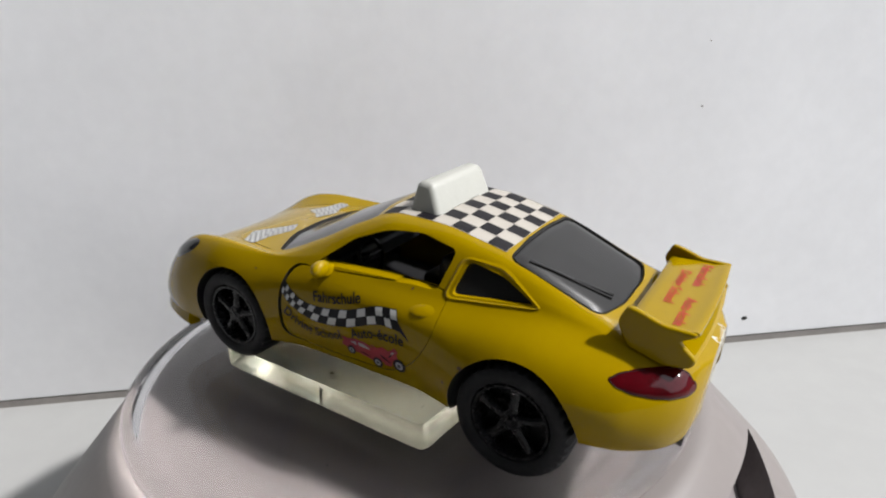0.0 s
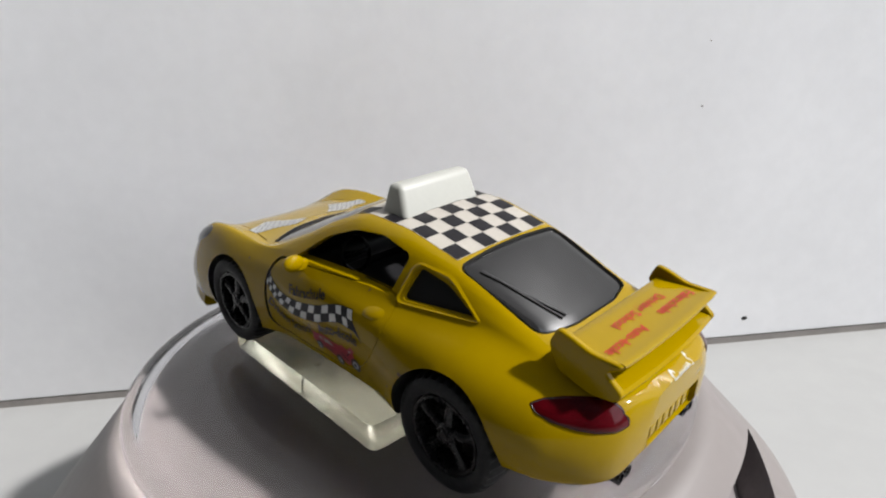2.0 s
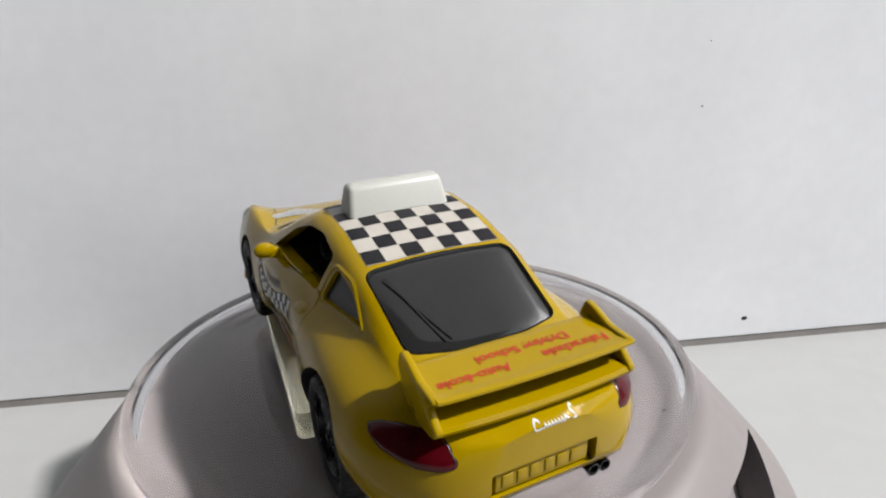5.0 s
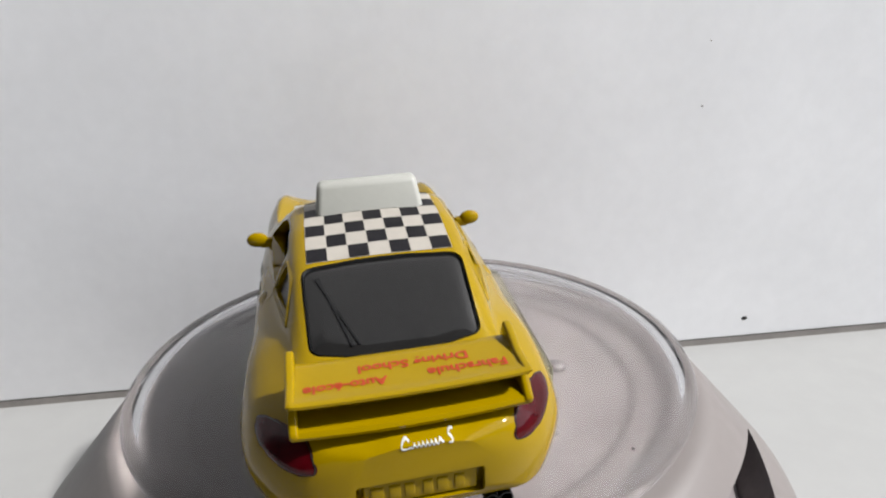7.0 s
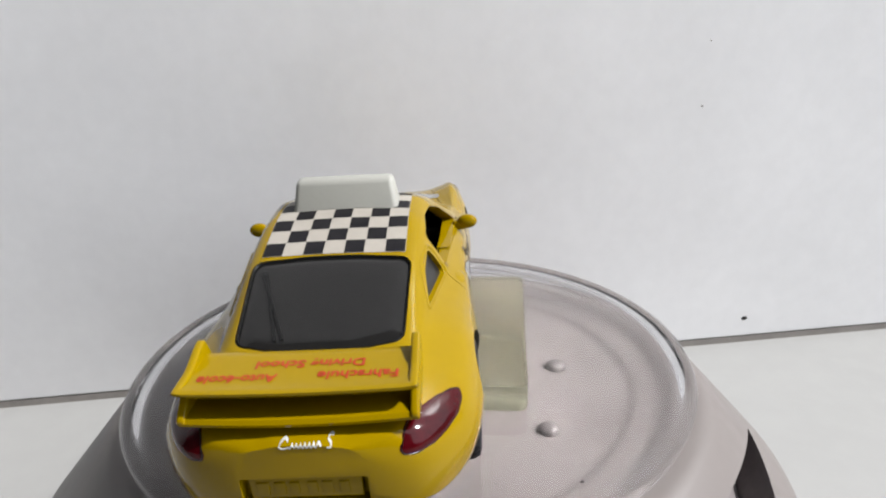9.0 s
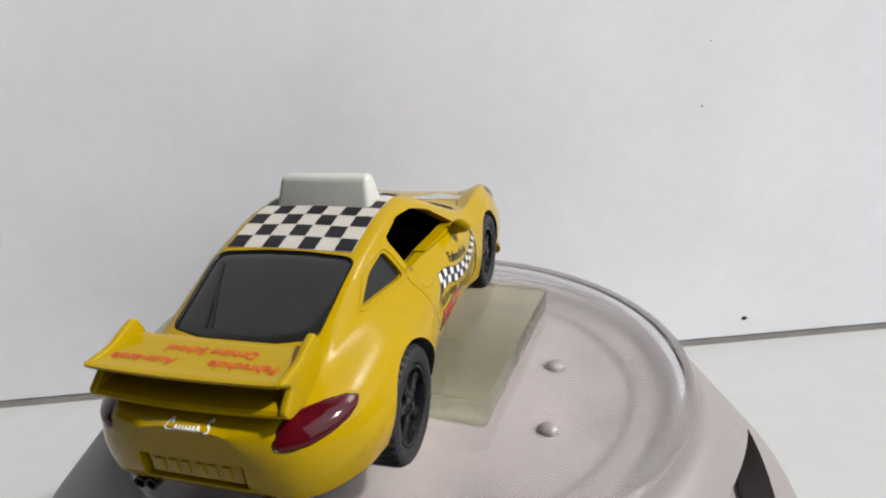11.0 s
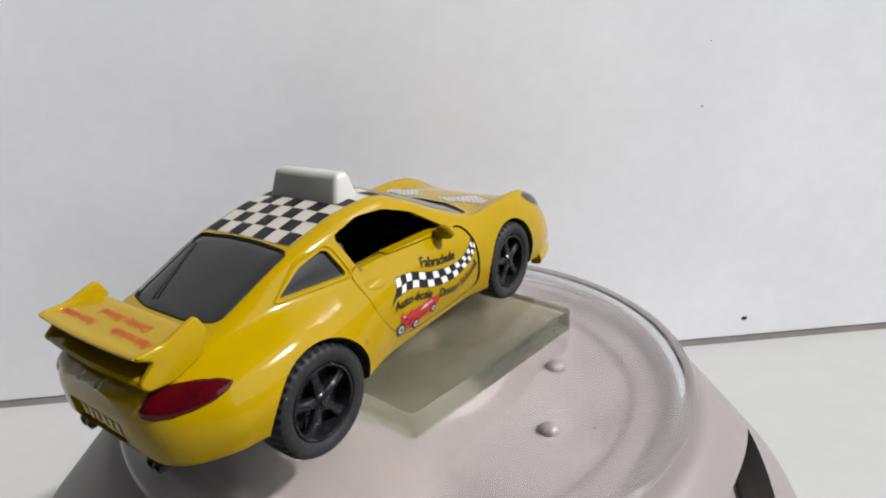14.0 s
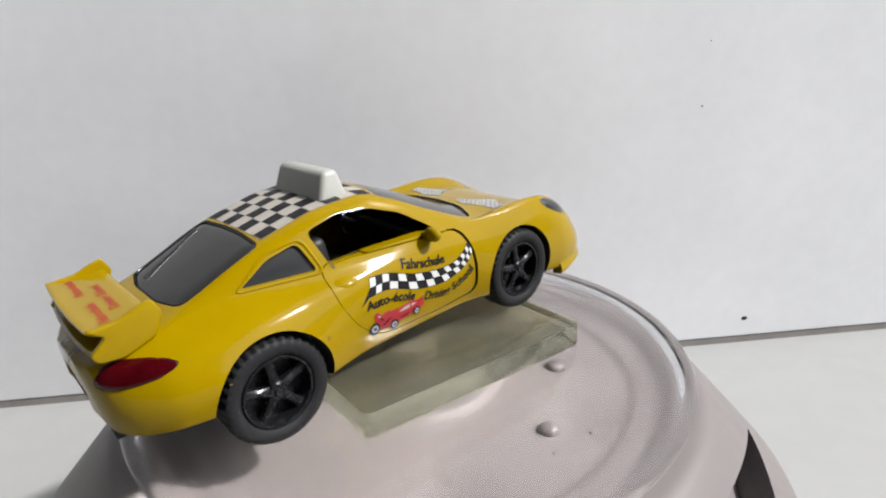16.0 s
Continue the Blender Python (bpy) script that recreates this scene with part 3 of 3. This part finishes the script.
    # tail lamps and headlamps
    lens = [(0.0, 0.1), (0.5, -0.35), (2.0, -0.85), (4.0, -1.2), (6.0, -1.4), (8.0, -1.4), (9.1, -1.15), (9.2, -0.6), (8.3, 0.6), (7.3, 1.05), (5.4, 1.1), (3.2, 0.95), (1.2, 0.6)]
    for s in (-1, 1):
        flip = 1 if s > 0 else -1
        shape = rounded([(u * flip, v + 0.07 * u) for u, v in (lens if flip > 0 else lens[::-1])], 0.3, 3)
        bm = cover(skin, tail_plane(s), shape, [0.03, 0.2, 0.3, 0.36, 0.4, 0.42])
        lamp = part("tail_lamp", bm, LAMP_RED, car, "glossy dark red tail lamp")
        part("lamp_edge", ring_band(skin, tail_plane(s), shape, 0.28, 0.06), TRIM, lamp)
        along, out = Vector((0.84, -0.10 * s, -0.53)), Vector((0.42, 0.68 * s, 0.60))
        plane = frame_of((54.0, 13.2 * s, 6.3), along, out.cross(along))
        bm = cover(skin, plane, oval(0, 0, 3.7, 1.15, 28), [0.03, 0.2, 0.28, 0.33, 0.36])
        part("headlamp", bm, LAMP_DARK, car, "smoked oval headlamp")

    # rear wing: plate, winglets, end plates, lower blade
    wing = wing_plate()
    part("wing", wing, YELLOW, car, "yellow rear wing with red lettering")
    wing_ob = car.children[-1]
    flat = wing_top()
    plane = frame_of((0, 0, 0), (0, 1, 0), (-1, 0, 0))
    for k, (u, z, r) in enumerate(((6.2, 5.0, 0.22), (7.5, 4.1, 0.18), (8.3, 2.4, 0.15), (-5.2, 4.4, 0.12), (14.5, 11.0, 0.14), (11.8, 11.3, 0.25), (38.5, 7.8, 0.12), (20.5, 0.9, 0.14))):
        side = RIGHT if k % 2 else LEFT
        part("paint_chip", cover(skin, side, oval(u if k % 2 else -u, z, r * 1.6, r, 9, k), [0.03] * 2), CHIP, car)
    for words, u0, u1, v, size in (("Fahrschule", -8.7, -1.6, 13.0, 1.6), ("Auto-\u00e9cole", 1.9, 8.9, 13.15, 1.6), ("Driving School", -5.6, 4.2, 11.15, 1.6)):
        part("lettering", writing(flat, plane, words, [(u0, v), ((u0 + u1) / 2, v), (u1, v)], size, 0.07), DECAL_ORANGE, wing_ob, "orange-red printed words")
    for s in (-1, 1):
        outline = rounded([(-8.2, 13.0), (-9.0, 14.9), (-10.4, 14.6), (-12.6, 13.85), (-15.8, 13.85), (-15.5, 13.3), (-14.2, 12.6), (-16.2, 11.0), (-15.6, 10.0), (-13.0, 9.6), (-9.5, 10.6)], 0.5, 3)
        bm = side_prism(outline, s * 9.55, s * 10.35)
        edges = [e for e in bm.edges if abs(e.verts[0].co.y - e.verts[1].co.y) < 1e-5]
        bmesh.ops.bevel(bm, geom=edges, offset=0.25, segments=3, affect="EDGES", profile=0.5)
        part("wing_end", bm, YELLOW, car)
    bm = bmesh.new()
    rows = []
    for k in range(25):
        y = -9.9 + 19.8 * k / 24
        bow = 0.5 * (1 - (y / 9.9) ** 2)
        rows.append([bm.verts.new((x - bow, y, z)) for x, z in ((-12.0, 9.4), (-12.0, 11.0), (-14.6, 11.2), (-15.7, 11.1), (-15.95, 10.75), (-15.8, 10.35), (-14.6, 9.9))])
    for a, b in zip(rows, rows[1:]):
        for i in range(7):
            bm.faces.new((a[i], a[(i + 1) % 7], b[(i + 1) % 7], b[i]))
    bm.faces.new(rows[0])
    bm.faces.new(rows[-1][::-1])
    bmesh.ops.recalc_face_normals(bm, faces=bm.faces)
    part("wing_blade", bm, YELLOW, car)

    # lip under the front bumper
    bm = bmesh.new()
    rows = []
    xs = [53.4 + 11.9 * (1 - (1 - k / 14) ** 2) for k in range(15)]
    path = [(x, smooth_line(WIDTH, x) * 0.97) for x in xs]
    path = [(x, -y) for x, y in path] + [(65.6, 0)] + path[::-1]
    for i, (x, y) in enumerate(path):
        a, b = Vector(path[max(i - 1, 0)]), Vector(path[min(i + 1, len(path) - 1)])
        go = (b - a).normalized()
        n = Vector((go.y, -go.x))
        ring = []
        for out, z in ((-1.5, -5.6), (0.1, -5.5), (0.42, -5.0), (0.36, -4.4), (0.05, -3.4), (-1.5, -3.0)):
            ring.append(bm.verts.new((x + n.x * out, y + n.y * out, z)))
        rows.append(ring)
    for ra, rb in zip(rows, rows[1:]):
        for i in range(6):
            bm.faces.new((ra[i], ra[(i + 1) % 6], rb[(i + 1) % 6], rb[i]))
    bm.faces.new(rows[0])
    bm.faces.new(rows[-1][::-1])
    bmesh.ops.recalc_face_normals(bm, faces=bm.faces)
    part("front_lip", bm, YELLOW, car)

    # ridges of the engine lid between the rear window and the wing
    for x in (-8.1, -9.0, -9.9):
        bm = bmesh.new()
        strip(skin, TOP, [(x - 0.35 * (1 - (y / 7.5) ** 2), y) for y in np.linspace(-7.5, 7.5, 13)], 0.55, 0.22, bm)
        part("lid_ridge", bm, YELLOW, car)

    # script badge as plain strokes, number plate with plain bars
    back = frame_of((0, 0, 0), (0, -1, 0), (0, 0, 1))
    initial = catmull([(-1.2, 9.55), (-1.6, 9.7), (-2.1, 9.35), (-2.0, 8.95), (-1.5, 8.9), (-1.1, 9.1)], 4)
    run = catmull([(-1.1, 9.1)] + [(-0.9 + 0.24 * k, 9.13 + (0.28 if k % 2 else -0.22)) for k in range(14)] + [(2.6, 9.1)], 3)
    ending = catmull([(3.9, 9.65), (3.6, 9.75), (3.3, 9.5), (3.6, 9.25), (3.65, 8.95), (3.2, 8.9)], 4)
    for line in (initial, run, ending):
        bm = bmesh.new()
        strip(skin, back, [(p.x * 0.75 + 0.1, 9.1 + (p.y - 9.2) * 0.65) for p in line], 0.12, 0.08, bm)
        part("badge_stroke", bm, DECAL_SILVER, car)
    bm = bmesh.new()
    box(bm, (-16.75, -15.7), (-5.0, 5.0), (2.9, 5.3), bevel=0.15)
    number = part("number_plate", bm, YELLOW, car, "blank yellow number plate with raised bars")
    for k, (u, w) in enumerate(((-3.8, 1.1), (-2.3, 1.0), (-1.0, 0.9), (0.6, 0.9), (1.9, 1.0), (3.4, 0.9))):
        bm = bmesh.new()
        box(bm, (-16.87, -16.5), (-u - w / 2, -u + w / 2), (3.4, 4.8), bevel=0.08)
        part("bar", bm, YELLOW, number)
    for y in (-7.9, -6.5, 6.5, 7.9):
        bm = lathe([(0.55, 0), (0.68, 0), (0.68, 3.2), (0.55, 3.2), (0.5, 1.0)], 24, closed=True)
        bmesh.ops.transform(bm, matrix=Matrix.Translation((-16.3, y, 0.35)) @ Matrix.Rotation(radians(90), 4, "Y"), verts=bm.verts)
        part("exhaust_pipe", bm, BLACK, car)

    # cabin: floor tub, dashboard, seats, steering wheel; chassis plate
    bm = bmesh.new()
    box(bm, (29, 34.5), (-11.5, 11.5), (6.5, 9.3), bevel=0.8)
    part("dashboard", bm, INTERIOR, car)
    for s in (-1, 1):
        bm = bmesh.new()
        box(bm, (15.5, 23), (s * 5.5 - 3.4, s * 5.5 + 3.4), (2.2, 5.2), bevel=0.9)
        box(bm, (12.6, 15.0), (s * 5.5 - 3.2, s * 5.5 + 3.2), (4.0, 12.4), Matrix.Rotation(radians(-6), 4, "Y"), bevel=0.9)
        box(bm, (11.6, 13.2), (s * 5.5 - 1.6, s * 5.5 + 1.6), (12.2, 14.4), Matrix.Rotation(radians(-6), 4, "Y"), bevel=0.6)
        part("seat", bm, INTERIOR, car, "black bucket seat")
    bm = bmesh.new()
    rings = []
    for k in range(32):
        a = 2 * math.pi * k / 32
        c = Vector((0, math.cos(a), math.sin(a)))
        ring = []
        for j in range(8):
            b = 2 * math.pi * j / 8
            ring.append(bm.verts.new(c * (2.3 + 0.28 * math.cos(b)) + Vector((0.28 * math.sin(b), 0, 0))))
        rings.append(ring)
    for k in range(32):
        for j in range(8):
            bm.faces.new((rings[k][j], rings[(k + 1) % 32][j], rings[(k + 1) % 32][(j + 1) % 8], rings[k][(j + 1) % 8]))
    box(bm, (-0.2, 0.2), (-2.2, 2.2), (-0.3, 0.3), bevel=0.1)
    box(bm, (0, 4.5), (-0.4, 0.4), (-0.4, 0.4), bevel=0.1)
    bmesh.ops.transform(bm, matrix=Matrix.Translation((26.2, 5.5, 9.6)) @ Matrix.Rotation(radians(20), 4, "Y"), verts=bm.verts)
    part("steering_wheel", bm, BLACK, car)
    bm = bmesh.new()
    box(bm, (-10, 52), (-8.4, 8.4), (-2.9, -0.3), bevel=0.4)
    part("chassis", bm, BLACK, car)
    for x, z, _, r in WHEELS:
        for s in (-1, 1):
            wheel(car, x, z, r, s, 15.7 if x < 10 else 15.6)
        bm = lathe([(0.7, -13), (0.7, 13)], 16, axis="Y")
        bmesh.ops.translate(bm, vec=(x, 0, z), verts=bm.verts)
        part("axle", bm, BLACK, car)
    car.matrix_basis = CAR_AT
    return car


def strip(skin, plane, line, wide, lift, bm):
    """A flat band of even width laid on the skin along a line."""
    pts = [Vector(p) for p in line]
    rows = []
    for i, p in enumerate(pts):
        go = (pts[min(i + 1, len(pts) - 1)] - pts[max(i - 1, 0)]).normalized()
        n = Vector((-go.y, go.x)) * wide / 2
        rows.append([bm.verts.new(laid(skin, plane, *q, h)) for q, h in ((p + n, lift - 0.12), (p + n * 0.8, lift), (p - n * 0.8, lift), (p - n, lift - 0.12))])
    for a, b in zip(rows, rows[1:]):
        for i in range(3):
            bm.faces.new((a[i], a[i + 1], b[i + 1], b[i]))
    bmesh.ops.recalc_face_normals(bm, faces=bm.faces)


def ring_band(skin, plane, outline, wide, lift):
    """A narrow raised band along a closed outline."""
    bm = bmesh.new()
    inner = shrunk(outline, wide)
    half = shrunk(outline, wide / 2)
    rings = [[bm.verts.new(laid(skin, plane, *p, h)) for p in ps] for ps, h in ((outline, lift - 0.1), (half, lift + 0.06), (inner, lift - 0.1))]
    n = len(outline)
    for a, b in zip(rings, rings[1:]):
        for i in range(n):
            bm.faces.new((a[i], a[(i + 1) % n], b[(i + 1) % n], b[i]))
    bmesh.ops.recalc_face_normals(bm, faces=bm.faces)
    return bm


def wing_height(x, y):
    """The top of the wing plate: falls towards the front, turns up at its ends."""
    z = 13.55 + (x + 15.6) * -0.02 + 0.35 * max(0.0, (-x - 13.8) / 1.8) ** 2
    return z + 0.25 * max(0.0, (abs(y) - 9.3) / 1.1) ** 2


def wing_plate():
    bm = bmesh.new()
    xs = (-9.0, -9.3, -10.2, -11.5, -12.8, -14.0, -14.9, -15.5, -15.8)
    ys = np.linspace(-9.95, 9.95, 25)
    top, low = [], []
    for i, x in enumerate(xs):
        t = 0.12 if i in (0, len(xs) - 1) else 0.35
        bow = [0.35 * (1 - (y / 10.4) ** 2) for y in ys]
        top.append([bm.verts.new((x - b * (0.3 if i < 4 else 1), y, wing_height(x, y) + t - 0.35)) for y, b in zip(ys, bow)])
        low.append([bm.verts.new((x - b * (0.3 if i < 4 else 1), y, wing_height(x, y) - t - 0.35)) for y, b in zip(ys, bow)])
    m, n = len(xs), len(ys)
    for g in (top, low):
        for i in range(m - 1):
            for j in range(n - 1):
                bm.faces.new((g[i][j], g[i][j + 1], g[i + 1][j + 1], g[i + 1][j]))
    for i in range(m - 1):
        for j in (0, n - 1):
            bm.faces.new((top[i][j], top[i + 1][j], low[i + 1][j], low[i][j]))
    for i in (0, m - 1):
        for j in range(n - 1):
            bm.faces.new((top[i][j], top[i][j + 1], low[i][j + 1], low[i][j]))
    bmesh.ops.recalc_face_normals(bm, faces=bm.faces)
    return bm


def wing_top():
    bm = wing_plate()
    tree = BVHTree.FromBMesh(bm)
    bm.free()
    return tree


def roof_print(skin, car):
    """Seven columns of printed checks over the roof, on a cream ground."""
    x0, dx, y0, dy = 5.35, 2.42, -8.12, 2.32
    bm = bmesh.new()
    line = [(x0 + dx * 7.05 * k / 28) for k in range(29)]
    rows = [[bm.verts.new(laid(skin, TOP, x, y0 + dy * 7 * j / 28, 0.05)) for j in range(29)] for x in line]
    for a, b in zip(rows, rows[1:]):
        for j in range(28):
            bm.faces.new((a[j], a[j + 1], b[j + 1], b[j]))
    sheet = part("roof_print", bm, DECAL_WHITE, car, "black and cream checkered print")
    for i in range(7):
        for j in range(7):
            if (i + j) % 2:
                continue
            bm = bmesh.new()
            g = 0.03 + 0.03 * random.random()
            rows = []
            for a in range(4):
                x = x0 + dx * i + g + (dx - 2 * g) * a / 3
                rows.append([bm.verts.new(laid(skin, TOP, x, y0 + dy * j + g + (dy - 2 * g) * b / 3, 0.085)) for b in range(4)])
            for ra, rb in zip(rows, rows[1:]):
                for b in range(3):
                    bm.faces.new((ra[b], ra[b + 1], rb[b + 1], rb[b]))
            part("check", bm, DECAL_BLACK, sheet)
    return sheet


def door_print(skin, leaf, s):
    """The wavy band of checks, the words and the red motorcycle and car on a door."""
    f = 1 if s < 0 else -1
    plane = RIGHT if s < 0 else LEFT
    top = catmull([(15.4, 8.8), (18.4, 8.4), (22.2, 6.9), (26.1, 6.0), (29.2, 5.9), (31.3, 6.7), (32.8, 7.8)], 12)
    low = catmull([(14.5, 6.4), (17.8, 6.3), (22.6, 4.4), (27.2, 3.6), (30.6, 4.2), (32.2, 5.1), (33.2, 6.2)], 12)
    m = len(top)

    def at(k, h, lift):
        i = k * (m - 1)
        j = min(int(i), m - 2)
        a, b = top[j].lerp(top[j + 1], i - j), low[j].lerp(low[j + 1], i - j)
        p = b.lerp(a, h)
        return laid(skin, plane, p.x * f, p.y, lift)

    def sheet(k0, k1, h0, h1, lift, n):
        bm = bmesh.new()
        rows = [[bm.verts.new(at(k0 + (k1 - k0) * i / n, h0 + (h1 - h0) * j / 3, lift)) for j in range(4)] for i in range(n + 1)]
        for a, b in zip(rows, rows[1:]):
            for j in range(3):
                bm.faces.new((a[j], a[j + 1], b[j + 1], b[j]))
        return bm

    band = part("door_band", sheet(0, 1, 0, 1, 0.05, 48), DECAL_BLACK, leaf, "wavy black and white checkered band")
    part("band_tip", cover(skin, plane, [(13.1 * f, 5.5), (14.7 * f, 6.5), (15.0 * f, 7.6)], [0.05] * 2), DECAL_BLACK, band)
    for k in range(18):
        for h in (0, 1):
            if (k + h) % 2:
                part("check", sheet(k / 18 + 0.004, (k + 1) / 18 - 0.004, 0.04 + 0.48 * h, 0.48 + 0.48 * h, 0.085, 5), DECAL_SILVER, band)
    lines = {"Fahrschule": [(20.4, 8.25), (24, 7.15), (27.7, 6.5)],
             "Auto-\u00e9cole": [(13.9, 4.8), (17.8, 4.45), (21.6, 3.2)],
             "Driving School": [(23.3, 2.4), (26, 1.6), (28.5, 1.5), (31, 2.2), (33.0, 3.4)]}
    for words, line in lines.items():
        pts = [(x * f, z) for x, z in (line if f > 0 else line[::-1])]
        part("lettering", writing(skin, plane, words, pts, 1.85, 0.13), DECAL_BLACK, leaf, "black printed words")
    # motif: a motorcycle in front of a small sports car
    def patch(name, outline, lift, mat, parent, label=""):
        return part(name, cover(skin, plane, [((x * 0.92 + 0.9) * f, z - 0.1 - 0.09 * (x - 15)) for x, z in outline], [lift] * 3), mat, parent, label)

    art = patch("motif", [(17.6, 1.5), (18.0, 2.6), (18.9, 3.15), (20.3, 3.75), (22.0, 3.95), (23.3, 3.75), (24.4, 3.9), (24.1, 3.3), (24.5, 2.7), (23.6, 2.2), (21.6, 1.85), (19.6, 1.35)],
                0.08, DECAL_RED, leaf, "red printed motorcycle and car")
    patch("motif_bike", [(14.9, 2.2), (15.3, 3.3), (15.0, 3.7), (15.6, 4.15), (16.5, 3.5), (17.6, 3.85), (18.4, 3.5), (19.5, 3.75), (18.8, 3.0), (18.2, 2.2), (17.4, 1.15), (16.3, 1.2), (15.9, 2.3)],
          0.11, DECAL_RED, art)
    for x, z, r in ((15.0, 1.75, 0.98), (18.6, 1.25, 0.8), (22.9, 2.1, 0.68)):
        patch("motif_wheel", oval(x, z, r, r), 0.14, DECAL_BLACK, art)
        patch("motif_hub", oval(x, z, r * 0.6, r * 0.6), 0.17, DECAL_GREY, art)
        patch("motif_axle", oval(x, z, r * 0.28, r * 0.28, 10), 0.2, DECAL_BLACK, art)
    for outline in ([(19.4, 2.95), (20.5, 3.45), (21.6, 3.6), (21.4, 3.05)], [(21.8, 3.1), (22.0, 3.6), (22.9, 3.4)], [(15.5, 3.65), (16.2, 3.45), (16.0, 3.1)]):
        patch("motif_window", outline, 0.15, DECAL_WHITE, art)
    for x, z, rx, rz, turn in ((17.2, 2.2, 0.9, 0.16, 0.5), (20.6, 2.1, 0.9, 0.1, 0.2), (16.3, 2.9, 0.5, 0.12, -0.8)):
        patch("motif_line", oval(x, z, rx, rz, 12, turn), 0.15, DECAL_BLACK, art)


CAR_AT = pose(18.89 * MM, -20.90 * MM, 7.5 * MM, -0.8, -5.5, 144.1)

setting()
room()
plate = stand()
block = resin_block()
car = toy_car()


def motions():
    turns = [(0, 0.00), (0.5, -3.09), (1, -5.87), (1.5, -8.95), (2, -12.10), (2.5, -15.25), (3, -18.41), (3.5, -21.69), (4,
             -25.09), (6.5, -43.15), (7, -46.53), (7.5, -50.13), (8, -53.54), (8.5, -56.18), (9, -59.37), (11.5, -77.45), (12,
             -80.92), (12.5, -84.25), (13, -87.60), (13.5, -90.88), (14, -94.06), (14.5, -97.25), (15, -100.31), (15.5, -103.50),
             (16, -106.56)]
    walk(plate, [(t, pose(0, 0, 0, 0, 0, a)) for t, a in turns])
    walk(block, [(t, pose(0, 0, 0, 0, 0, a)) for t, a in turns])
    walk(car, [(t, pose(0, 0, 0, 0, 0, a) @ CAR_AT) for t, a in turns])


motions()
